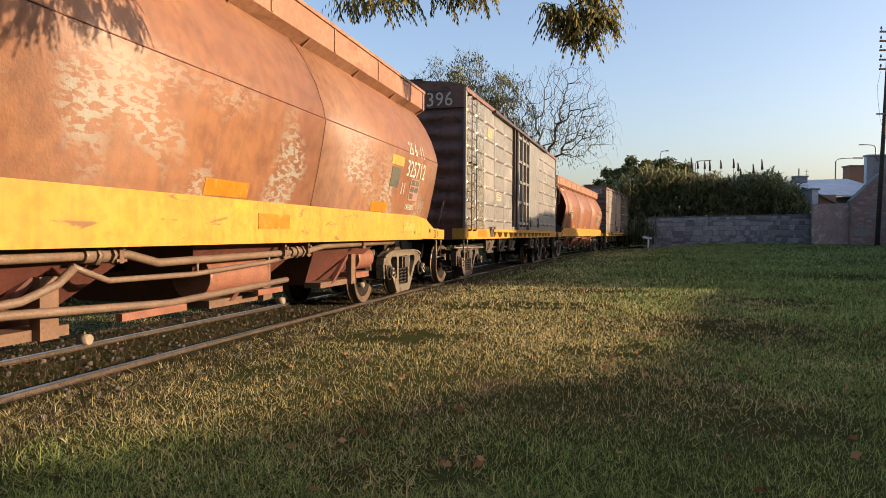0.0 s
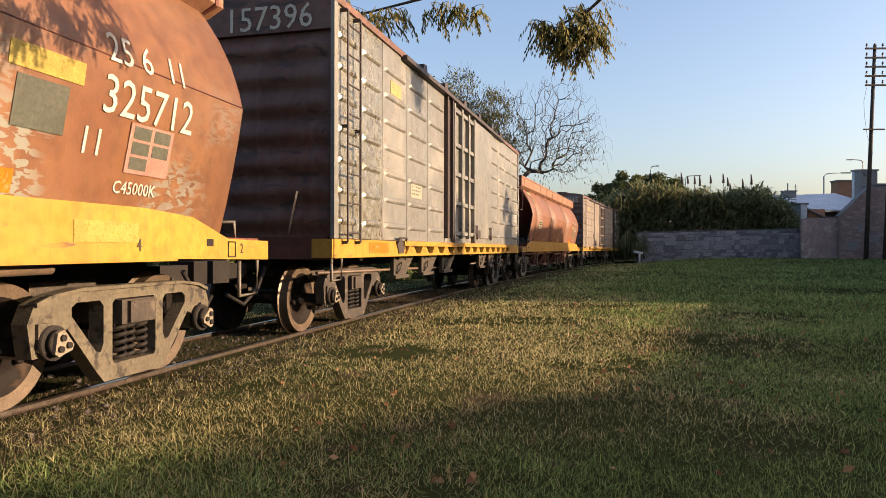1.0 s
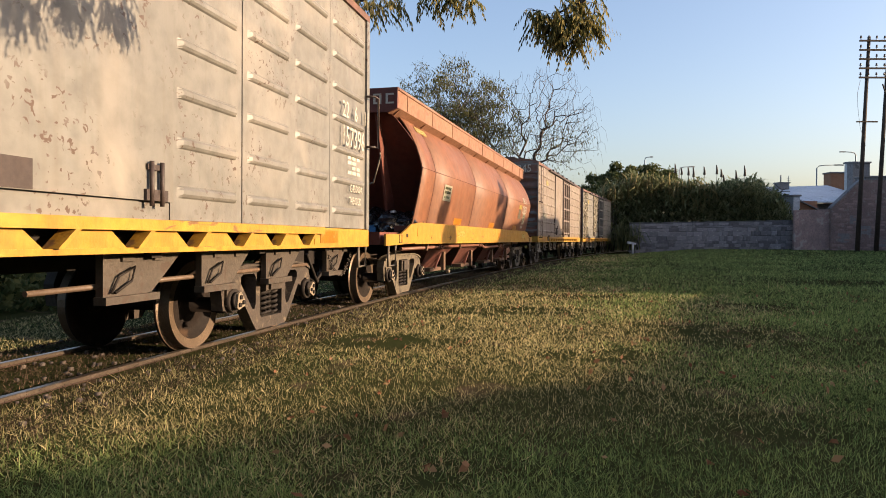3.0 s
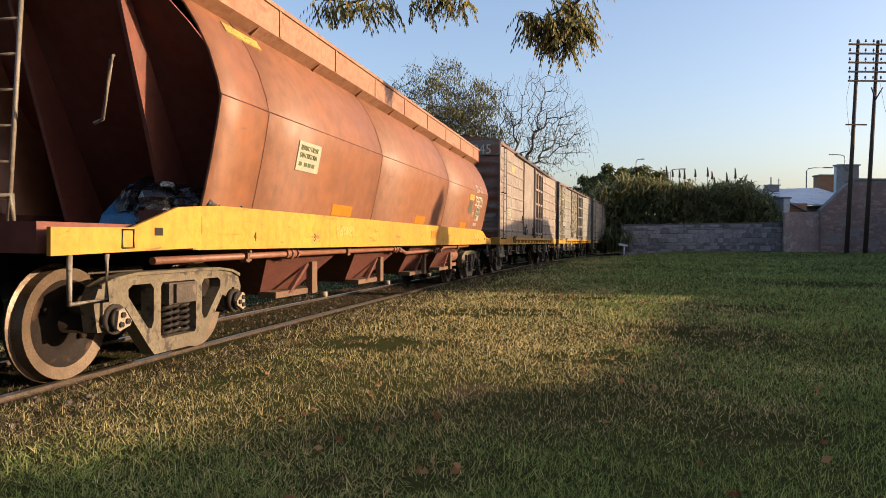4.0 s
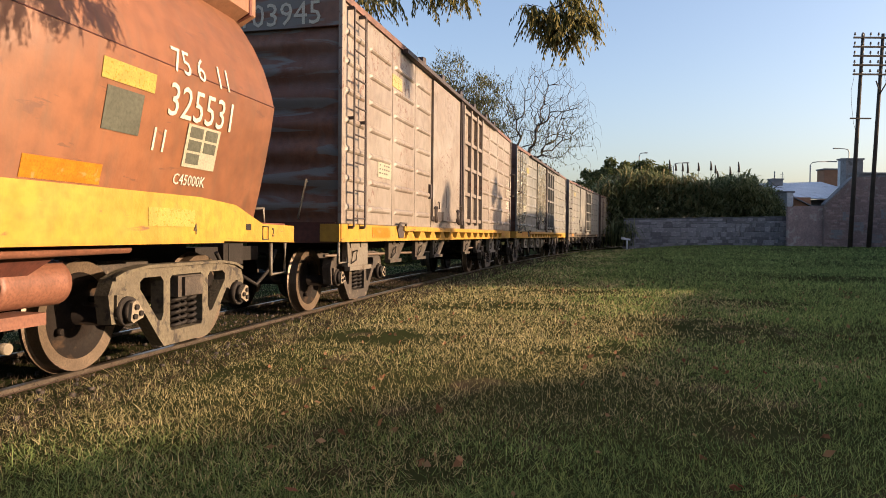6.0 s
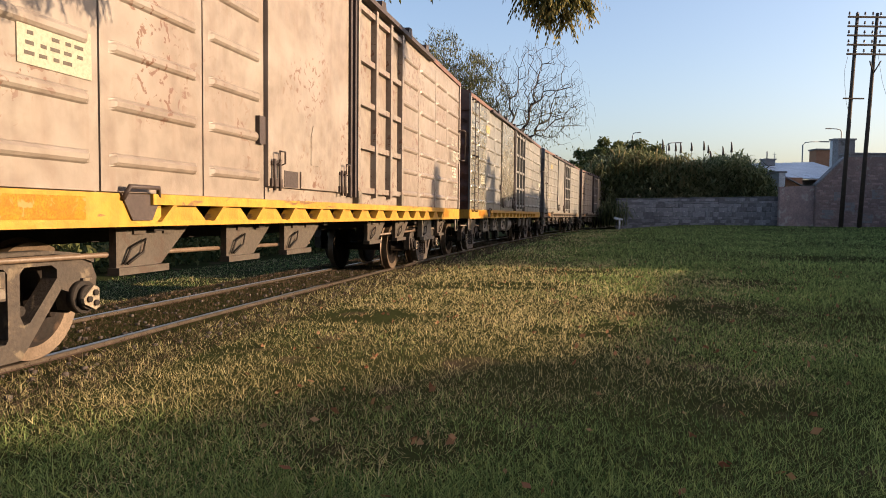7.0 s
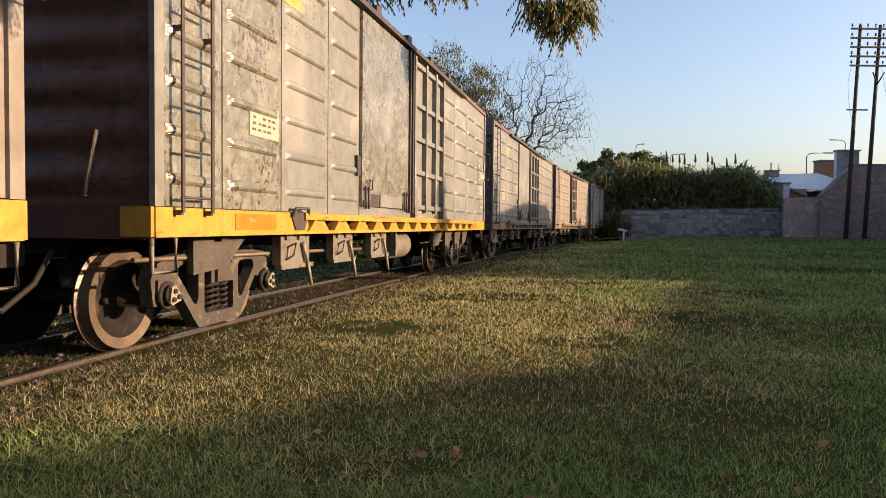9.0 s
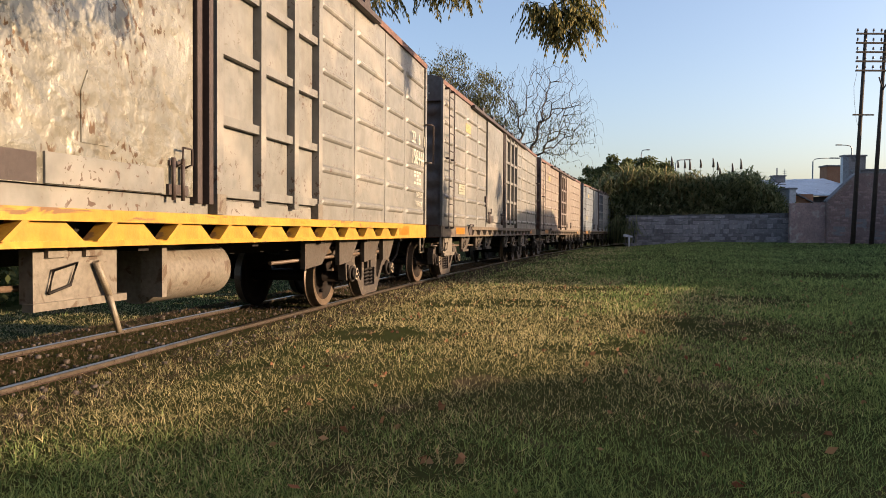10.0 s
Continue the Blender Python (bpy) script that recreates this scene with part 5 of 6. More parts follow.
def bare_tree():
    """The half-bare willow-like tree beyond the train: leafy on one side, bare and drooping on the other."""
    random.seed(11)
    tree = empty("tree", "half-bare tree with drooping twigs and thin yellowish leaves", "tree", at=None)
    base = Vector((3.0, 47.0, ground_z(3.0, 47.0) - 0.1))
    fork = Vector((3.1, 47.0, 4.5))
    bm = bmesh.new()
    tube(bm, [base, base + Vector((0.1, 0, 1.5)), base + Vector((0.0, 0, 3.2)), fork], 0.42, 10, 0.34)
    part("trunk", bm, BARK, tree)

    def cloud(n, c, r, low):
        v = RNG.normal(0, 1, (n, 3))
        v /= np.linalg.norm(v, axis=1)[:, None]
        p = np.array(c) + v * RNG.uniform(0, 1, n)[:, None] ** 0.42 * np.array(r)
        return p[p[:, 2] > low]
    leafy = np.concatenate([cloud(520, (-0.3, 47.0, 9.4), (3.7, 2.6, 3.9), 5.0), cloud(260, (2.6, 47.5, 8.8), (2.6, 2.4, 3.4), 5.0)])
    bare = np.concatenate([cloud(430, (6.4, 46.6, 9.2), (3.1, 2.2, 3.4), 4.5), cloud(90, (7.6, 46.6, 7.6), (2.4, 1.5, 2.2), 4.0)])
    for tips, limb_label in ((leafy, ""), (bare, "bare drooping limb")):
        nodes, up, rad = twig_tree(np.array(fork), tips)
        bm = bmesh.new()
        for i in range(1, len(nodes)):
            k = up[i]
            tube(bm, [nodes[k], nodes[i]], float(min(rad[k], rad[i] * 1.6)), 5 if rad[i] > 0.05 else 3, float(rad[i]))
        ends = set(range(1, len(nodes))) - set(up)
        for i in ends:
            out = Vector(nodes[i] - np.array(fork)).normalized()
            p = Vector(nodes[i])
            if tips is bare:
                ln = random.uniform(0.5, 1.5)
                tube(bm, [p, p + out * 0.35 * ln + Vector((0, 0, 0.05)), p + out * 0.6 * ln + Vector((0, 0, -0.30 * ln)), p + out * 0.7 * ln + Vector((0, 0, -0.9 * ln))], 0.011, 3, 0.005)
            else:
                for _ in range(2):
                    w = (out + Vector((random.gauss(0, 0.5), random.gauss(0, 0.5), random.gauss(0.15, 0.4)))).normalized()
                    tube(bm, [p, p + w * 0.4, p + w * 0.8 + Vector((0, 0, -0.1))], 0.010, 3, 0.005)
        part("limb", bm, BARK, tree, limb_label)
    me = leaf_cloud(leafy, [0.45] * len(leafy), 19000, 0.17, 0.38, 1.0)
    part("crown", me, LEAF_W, tree, "thin yellow-green hanging leaves")
    hang = bare[bare[:, 2] < 9.5] + np.array([0, 0, -0.5])
    part("crown", leaf_cloud(hang, [0.4] * len(hang), 900, 0.2, 0.25, 2.5), LEAF_W, tree, "last hanging leaves on the bare limbs")


def feathery_branch(tree, label, start, points, fronds_at, size=1.0):
    """A branch of long compound leaves hanging down."""
    eye = Vector((0, 0, EYE))
    start, points = eye + (Vector(start) - eye) * size, [eye + (p - eye) * size for p in points]
    fronds_at = [(eye + (Vector(c) - eye) * size, n, sp * size) for c, n, sp in fronds_at]
    br = new("branch")
    br.parent = tree
    tagged(br, label)
    bm = bmesh.new()
    tube(bm, [start] + points, 0.022 * size, 6, 0.008 * size)
    part("twig", bm, BARK, br)
    co = []
    for c, n, spread in fronds_at:
        c = Vector(c)
        bm = bmesh.new()
        for i in range(int(n * 0.85)):
            a = random.uniform(0, math.tau)
            root = c + Vector((random.gauss(0, spread), random.gauss(0, spread * 0.7), random.gauss(0, spread * 0.30)))
            way = Vector((math.cos(a) * 0.7, math.sin(a) * 0.5, random.uniform(-0.9, -0.1))).normalized()
            ln = random.uniform(0.10, 0.20) * size
            prev = root
            if i % 3 == 0:
                tube(bm, [c, c.lerp(root, 0.5) + Vector((0, 0, 0.02)), root], 0.004 * size, 3, 0.002 * size)
            for k in range(6):
                t = k / 5
                p = root + way * ln * t + Vector((0, 0, -0.05 * size * t * t))
                for s in (-1, 1):
                    side = way.cross(Vector((0, 0, 1))).normalized() * s
                    lf = (side * random.uniform(0.1, 0.6) + Vector((0, 0, -0.9)) + way * random.uniform(0.0, 0.5)).normalized()
                    w = lf.cross(way).normalized() * 0.0085 * size
                    l2 = random.uniform(0.055, 0.085) * size * (1 - 0.45 * abs(t - 0.45))
                    co.append([p - w * 0.2, p + lf * l2 * 0.5 + w, p + lf * l2, p + lf * l2 * 0.5 - w])
        part("twig", bm, BARK, br)
    co = np.array([[tuple(v) for v in q] for q in co]).reshape(-1, 3)
    part("leaves", raw_mesh(co, np.arange(len(co)).reshape(-1, 4)), LEAF_T, br, "small drooping olive-green leaflets")
    return br


def overhanging():
    """The tree beside the eye, of which hanging branches reach into view."""
    random.seed(3)
    tree = empty("tree", "tall leafy tree with feathery leaves hanging from its branches", "tree")
    z0 = ground_z(5.5, -2.0)
    bm = bmesh.new()
    tube(bm, [(5.5, -2.0, z0 - 0.1), (5.45, -1.9, 1.6), (5.5, -1.7, 3.2), (5.4, -1.5, 4.6)], 0.26, 12, 0.19)
    part("trunk", bm, BARK, tree)
    for path, r in (([(5.4, -1.5, 4.5), (5.2, 1.0, 6.6), (4.6, 5.0, 7.3), (4.0, 8.4, 6.9), (3.61, 9.88, 6.15)], 0.11), ([(5.0, 2.6, 6.9), (3.6, 6.0, 7.6), (2.0, 9.0, 7.2), (1.14, 10.26, 6.44)], 0.07), ([(5.4, -1.5, 4.5), (5.1, 0.2, 4.9), (4.0, 2.0, 4.6)], 0.08)):
        bm = bmesh.new()
        tube(bm, path, r, 8, 0.035)
        part("limb", bm, BARK, tree)
    feathery_branch(tree, "leafy branch with feathery hanging leaves overhead", (1.9, 5.2, 3.75), [Vector((1.5, 5.6, 3.40)), Vector((1.12, 5.9, 3.10)), Vector((0.9, 6.0, 3.02))],
                    [((0.90, 6.0, 3.00), 60, 0.10), ((1.06, 6.0, 2.98), 60, 0.09), ((0.95, 6.0, 2.86), 44, 0.08), ((1.22, 6.0, 2.95), 30, 0.05), ((1.12, 6.0, 3.14), 50, 0.10), ((0.74, 6.0, 3.05), 22, 0.05), ((1.10, 6.0, 2.80), 16, 0.04)], 1.9)
    feathery_branch(tree, "leafy branch with feathery hanging leaves overhead", (0.6, 5.4, 3.9), [Vector((0.2, 5.8, 3.55)), Vector((-0.3, 6.0, 3.25)), Vector((-0.9, 6.0, 3.10))],
                    [((-0.98, 6.0, 3.14), 26, 0.10), ((-0.72, 6.0, 3.12), 30, 0.12), ((-0.50, 6.0, 3.16), 20, 0.10), ((0.0, 6.0, 3.17), 26, 0.10), ((0.14, 6.0, 3.17), 16, 0.07), ((-0.12, 6.0, 3.2), 16, 0.07)], 1.9)
    feathery_branch(tree, "leafy branch with feathery hanging leaves overhead", (4.0, 2.0, 4.6), [Vector((2.6, 2.9, 4.1)), Vector((1.4, 3.6, 3.6)), Vector((0.6, 3.8, 3.3))],
                    [((0.55, 3.45, 3.04), 60, 0.16), ((0.62, 3.85, 3.16), 60, 0.14), ((0.7, 4.25, 3.22), 55, 0.11), ((0.6, 3.6, 3.40), 50, 0.22), ((0.8, 4.1, 3.50), 50, 0.2), ((0.5, 3.1, 2.98), 36, 0.16)])


def big_tree(name, label, x, y, height, crown, count, seed, m=LEAF_D, leaf=0.30, trunk=0.22):
    """A leafy tree: tapered trunk, forking limbs and a crown of clumps."""
    random.seed(seed)
    z0 = ground_z(x, y)
    tree = empty(name, label, "tree")
    base = Vector((x, y, z0 - 0.1))
    bm = bmesh.new()
    tube(bm, [base, base + Vector((0.05, 0, height * 0.25)), base + Vector((0.1, 0.1, height * 0.5))], trunk, 10, trunk * 0.7)
    part("trunk", bm, BARK, tree)
    bm = bmesh.new()
    tips = []
    for i in range(5):
        a = i * 1.26 + random.uniform(-0.3, 0.3)
        grow(bm, base + Vector((0.1, 0.1, height * random.uniform(0.3, 0.5))), Vector((math.cos(a), math.sin(a), 0.9)), height * 0.30, trunk * 0.45, 2, tips)
    part("limbs", bm, BARK, tree)
    cs = [(x + dx, y + dy, z0 + dz) for dx, dy, dz, r in crown]
    rs = [r for *_, r in crown]
    cc, rr = [], []
    for c, r in zip(cs, rs):
        for k in range(7):
            v = Vector((random.gauss(0, 1), random.gauss(0, 1), random.gauss(0, 0.8))).normalized() * r * random.uniform(0.4, 0.85)
            cc.append(tuple(Vector(c) + v))
            rr.append(r * random.uniform(0.25, 0.5))
    part("crown", leaf_cloud(cc, rr, count, leaf, 0.5, 0.3), m, tree)
    return tree


def cane_thicket():
    """Giant cane behind the stone wall, with dry plumes."""
    n = 34000
    x0, x1 = 12.06, 29.82
    x = RNG.uniform(x0, x1, n)
    y = RNG.uniform(56.2, 64, n)
    u = (x / y * 60 - x0) / (x1 - x0)
    prof = np.interp(u, [0.0, 0.12, 0.3, 0.45, 0.62, 0.78, 0.9, 1.0], [5.2, 6.6, 7.0, 6.7, 6.4, 6.9, 5.9, 3.6])
    top = prof + np.array([noise.noise((a * 0.9, b * 0.9, 1.0)) for a, b in zip(x, y)]) * 0.9
    z = (top - 0.8) * RNG.uniform(0.04, 1.0, n) ** 0.7
    a = RNG.uniform(0, math.tau, n)
    ln = RNG.uniform(0.4, 1.2, n)
    w = RNG.uniform(0.03, 0.075, n)
    d = np.stack([np.cos(a), np.sin(a), RNG.uniform(-0.3, 1.5, n)], 1)
    d /= np.linalg.norm(d, axis=1)[:, None]
    side = np.stack([-np.sin(a), np.cos(a), np.zeros(n)], 1) * w[:, None]
    p = np.stack([x, y, z], 1)
    mid = p + d * ln[:, None] * 0.55
    tip = p + d * ln[:, None] * 0.9 + np.stack([np.cos(a) * 0.25, np.sin(a) * 0.25, -0.45 * ln], 1) * 0.6
    co = np.concatenate([p - side * 0.5, p + side * 0.5, mid + side, mid - side, tip], 1).reshape(-1, 5, 3)
    co2 = co.reshape(-1, 3)
    idx = np.arange(n)[:, None] * 5
    quads = idx + np.array([0, 1, 2, 3])
    tris = idx + np.array([3, 2, 4])
    polys = [tuple(q) for q in quads] + [tuple(t) for t in tris]
    me = bpy.data.meshes.new("mesh")
    me.from_pydata([tuple(v) for v in co2], [], polys)
    ob = tagged(part("cane_thicket", me, CANE_M), "dense thicket of green giant cane behind the wall", "cane thicket", kind="stuff")
    # upright stems and pale dry tops
    bm = bmesh.new()
    random.seed(8)
    for i in range(190):
        xx = random.uniform(x0 + 0.5, x0 + (x1 - x0) * 0.55)
        yy = random.uniform(56.2, 58.5)
        h = float(np.interp((xx - x0) / (x1 - x0), [0, 0.2, 0.5], [5.4, 6.9, 5.8])) + random.uniform(-1.6, 0.2)
        tube(bm, [(xx, yy, h - 0.95), (xx + random.gauss(0, 0.1), yy, h - 0.4), (xx + random.gauss(0, 0.25), yy, h)], 0.035, 4, 0.06)
    tagged(part("dry_canes", bm, CANE_DRY), "pale dry cane tops in the thicket", "cane thicket", kind="stuff")
    for px, pz, h in [(19.15, 7.6, 0.8), (20.26, 7.31, 0.7), (20.69, 7.36, 0.9), (21.61, 7.37, 0.7), (22.67, 7.51, 0.8), (23.05, 7.18, 0.7), (23.25, 6.69, 0.6), (24.31, 7.08, 0.8), (25.03, 7.47, 0.9), (19.68, 7.26, 0.6)]:
        bm = bmesh.new()
        yy = 59.0
        tube(bm, [(px, yy, pz - 3.2), (px + 0.05, yy, pz - h)], 0.03, 5, 0.02)
        tube(bm, [(px + 0.05, yy, pz - h), (px + 0.06, yy, pz - h * 0.6), (px + 0.03, yy, pz - h * 0.2), (px, yy, pz)], 0.11, 6, 0.03)
        # Bark tone gives the plume its silhouette darkness against the sky.
        tagged(part("cane_plume", bm, BARK), "seed plume on a tall cane, coloured dark as a silhouette", "cane plume", "cane plumes")
    # arching leaves hanging by the wall's free end
    bm = bmesh.new()
    for i in range(60):
        a = random.uniform(-2.6, 0.3)
        c = Vector((13.95 + random.gauss(0, 0.5), 54.4 + random.gauss(0, 0.4), 0.3))
        h, o = random.uniform(1.0, 2.3), random.uniform(0.4, 1.4)
        e = Vector((math.cos(a), math.sin(a) * 0.5, 0))
        tube(bm, [c, c + e * o * 0.3 + Vector((0, 0, h)), c + e * o * 0.8 + Vector((0, 0, h * 0.9)), c + e * o * 1.2 + Vector((0, 0, h * 0.4))], 0.03, 4, 0.01)
    tagged(part("bush", bm, CANE_M), "arching cane leaves at the end of the stone wall", "bush")


def stone_wall():
    """Rough coursed stone wall across the end of the field; each stone is a piece."""
    xa, xb, yy, h0 = 14.39, 27.51, 55.0, 0.0
    wall = empty("wall_north", "long grey wall of rough coursed stone", "wall", kind="structure")
    za = ground_z(xa, yy) - 0.1
    bm = bmesh.new()
    prism(bm, [(xa + 0.02, za - 0.3), (xb, za - 0.3), (xb, za + 2.75), (xa + 0.02, za + 2.45)], yy + 0.04, yy + 0.42)
    part("core", bm, MORTAR, wall)
    random.seed(4)
    variants = []
    for k in range(5):
        bm = bmesh.new()
        vs = box(bm, 0, 1, -0.02, 0.10, 0, 1)
        for v in vs:
            v.co += Vector((random.uniform(-0.03, 0.03), random.uniform(-0.02, 0.02), random.uniform(-0.04, 0.04)))
        variants.append(finish(bm, 0.02))
    share = [random.uniform(0.6, 1.5) for _ in range(10)]
    share = [v / sum(share) for v in share]
    for r in range(10):
        x = xa - random.uniform(0.0, 0.2)
        while x < xb - 0.1:
            w = random.choice((0.26, 0.4, 0.55, 0.75)) * random.uniform(0.8, 1.25)
            k = (x - xa) / (xb - xa)
            full = 2.45 + 0.3 * k
            hh = full * share[r]
            st = part("stone", variants[random.randrange(5)], STONE_M, wall)
            st.matrix_basis = Matrix.Translation((x, yy - random.uniform(0, 0.03), za + 0.02 + full * sum(share[:r]) + random.uniform(-0.02, 0.02))) @ Matrix.Diagonal((w - 0.03, 1, hh - 0.03, 1))
            x += w
    bm = bmesh.new()
    random.seed(6)
    for i in range(24):
        x = xa + (xb - xa) * i / 24
        box(bm, x, x + (xb - xa) / 24 - 0.02, yy - 0.03, yy + 0.45, za + 2.45 + 0.3 * i / 24, za + 2.53 + 0.3 * i / 24 + random.uniform(0, 0.05))
    part("coping", bm, MORTAR, wall)


def brick_wall():
    """Old brick boundary and gable wall at the corner of the field; bricks in the upper face stand a little proud."""
    w = empty("wall_east", "old patched brick gable wall beside the field", "wall", kind="structure")
    xa, xg, xs, xb = 27.01, 29.71, 32.13, 40.43
    y0 = 54.0
    z0 = 0.0
    zl, zg, zt = 3.49, 3.59, 5.85
    bm = bmesh.new()
    prism(bm, [(xa, z0), (xg, z0), (xg, zg), (xa, zl)], y0 + 0.3, y0 + 0.6)
    part("fence_wall", bm, BRICK_M, w)
    bm = bmesh.new()
    prism(bm, [(xg, z0), (xb, z0), (xb, zt + 0.05), (xs, zt), (xs - 0.4, zt - 0.25), (xg, zg)], y0, y0 + 0.4)
    part("gable", bm, BRICK_M, w, "patched brick gable")
    bm = bmesh.new()
    prism(bm, [(xg - 0.05, zg), (xs - 0.4, zt - 0.25), (xs, zt), (xs, zt + 0.10), (xs - 0.45, zt - 0.13), (xg - 0.05, zg + 0.12)], y0 - 0.06, y0 + 0.46)
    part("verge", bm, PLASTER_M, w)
    random.seed(12)
    me = finish(one(box, 0, 0.42, -0.012, 0.0, 0, 0.17))
    mp = finish(one(box, 0, 0.9, -0.010, 0.0, 0, 0.7))
    n = 0
    for r in range(26):
        for c in range(22):
            x = xg + 0.1 + c * 0.45 + (0.22 if r % 2 else 0)
            z = 0.3 + r * 0.2
            lim = zg + (zt - zg) * min(1, max(0, (x - xg) / (xs - xg))) - 0.3
            if z > lim or random.random() > 0.55 or n >= 290:
                continue
            n += 1
            part("brick", me, BRICK_M, w, at=pose(x, y0, z))
    for x, z in ((xg + 0.5, 1.0), (xg + 2.2, 1.6), (xg + 3.6, 0.7), (xg + 1.4, 2.4), (xg + 4.4, 2.6)):
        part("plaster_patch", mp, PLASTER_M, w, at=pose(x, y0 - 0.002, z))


def house(name, label, x0, x1, y0, y1, z1, wallm, pitch=None, roofm=None):
    h = empty(name, label, "house")
    bm = bmesh.new()
    box(bm, x0, x1, y0, y1, 0, z1)
    part("wall", bm, wallm, h)
    bm = bmesh.new()
    if pitch:
        prism(bm, [(x0 - 0.2, z1), (x1 + 0.2, z1 + pitch), (x1 + 0.2, z1 + pitch + 0.10), (x0 - 0.2, z1 + 0.10)], y0 - 0.3, y1 + 0.3)
    else:
        box(bm, x0 - 0.1, x1 + 0.1, y0 - 0.1, y1 + 0.1, z1, z1 + 0.15)
    rf = part("roof", bm, roofm or PLASTER_M, h)
    if roofm is ZINC:
        rm = finish(one(lambda b: prism(b, [(x0 - 0.2, z1 + 0.1), (x1 + 0.2, z1 + pitch + 0.1), (x1 + 0.2, z1 + pitch + 0.14), (x0 - 0.2, z1 + 0.14)], -0.03, 0.03)))
        for i in range(7):
            part("roof_rib", rm, ZINC, rf, at=pose(0, y0 + i * (y1 - y0) / 6, 0))
    return h


def houses():
    # long low building under a pale sheet roof, tilted to the field
    h = empty("house", "low house with a pale dented sheet-metal roof", "house")
    bm = bmesh.new()
    box(bm, 31.4, 40.25, 66, 74, 0, 4.68)
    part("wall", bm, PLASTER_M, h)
    bm = bmesh.new()
    xa, xb = 31.07, 40.25
    za, zb = 4.73, 6.69
    vs = [bm.verts.new(p) for p in ((xa, 64.6, za), (xb, 64.6, za + 0.1), (xb, 74, zb + 0.35), (xa, 74, zb), (xa, 64.6, za - 0.12), (xb, 64.6, za - 0.02), (xb, 74, zb + 0.23), (xa, 74, zb - 0.12))]
    for f in ((0, 1, 2, 3), (7, 6, 5, 4), (0, 4, 5, 1), (1, 5, 6, 2), (2, 6, 7, 3), (3, 7, 4, 0)):
        bm.faces.new([vs[i] for i in f])
    rf = part("roof", bm, ZINC, h, "pale sheet-metal roof")
    for i in range(10):
        x = xa + 0.2 + i * (xb - xa - 0.4) / 9
        bm = bmesh.new()
        tube(bm, [(x, 64.55, za + 0.02), (x, 74, zb + 0.05 + 0.3 * i / 10)], 0.05, 4)
        part("roof_rib", bm, ZINC, rf)
    house("house", "small brick outbuilding with a grey sloping roof", 30.31, 31.78, 60, 63, 4.55 , ORANGE_B, -0.9, PLASTER_M)
    house("house", "white-painted end wall beside the outbuilding", 29.23, 29.76, 59, 62, 4.88, ZINC)
    house("house", "unplastered orange brick upper storey", 42.78, 45.46, 78, 79.5, 8.72, ORANGE_B)
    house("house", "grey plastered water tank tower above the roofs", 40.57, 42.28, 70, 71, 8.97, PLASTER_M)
    house("house", "pale box on the tower roof", 42.46, 43.31, 74, 74.8, 9.42, ZINC)
    house("house", "flat-roofed house behind the gable wall", 38.24, 44.78, 64, 65.5, 6.99, PLASTER_M)
    for px, z0, z1, wd in ((34.66, 6.18, 7.06, 0.55),):
        bm = bmesh.new()
        box(bm, px - wd, px + wd, 72, 73, z0 - 0.6, z1)
        box(bm, px - wd - 0.08, px + wd + 0.08, 71.9, 73.1, z1, z1 + 0.12)
        tube(bm, [(px - 0.1, 72.5, z1), (px - 0.1, 72.5, z1 + 0.9)], 0.06, 6)
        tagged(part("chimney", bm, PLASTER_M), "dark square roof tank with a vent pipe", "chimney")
    bm = bmesh.new()
    x = 35.13
    tube(bm, [(x, 72, 4.5), (x, 72, 7.83)], 0.03, 5)
    for k in range(3):
        z = 7.59 - k * 0.25
        tube(bm, [(x - 0.2, 72, z), (x + 0.2, 72, z)], 0.015, 4)
    tagged(part("antenna", bm, GALV), "thin television antenna on a mast", "antenna")


def street_lamp(x, y, z_top, arm, label):
    lamp = empty("street_lamp", label, "street lamp", "street lamps beyond the houses")
    bm = bmesh.new()
    tube(bm, [(x, y, 0), (x, y, z_top - 0.4), (x + arm * 0.1, y, z_top - 0.1), (x + arm * 0.35, y, z_top), (x + arm, y, z_top + 0.05)], 0.08, 6, 0.05)
    part("pole", bm, GALV, lamp)
    bm = bmesh.new()
    box(bm, min(x + arm * 0.75, x + arm * 1.15), max(x + arm * 0.75, x + arm * 1.15), y - 0.12, y + 0.12, z_top - 0.03, z_top + 0.1)
    part("lamp_head", bm, GALV, lamp, bevel=0.02)


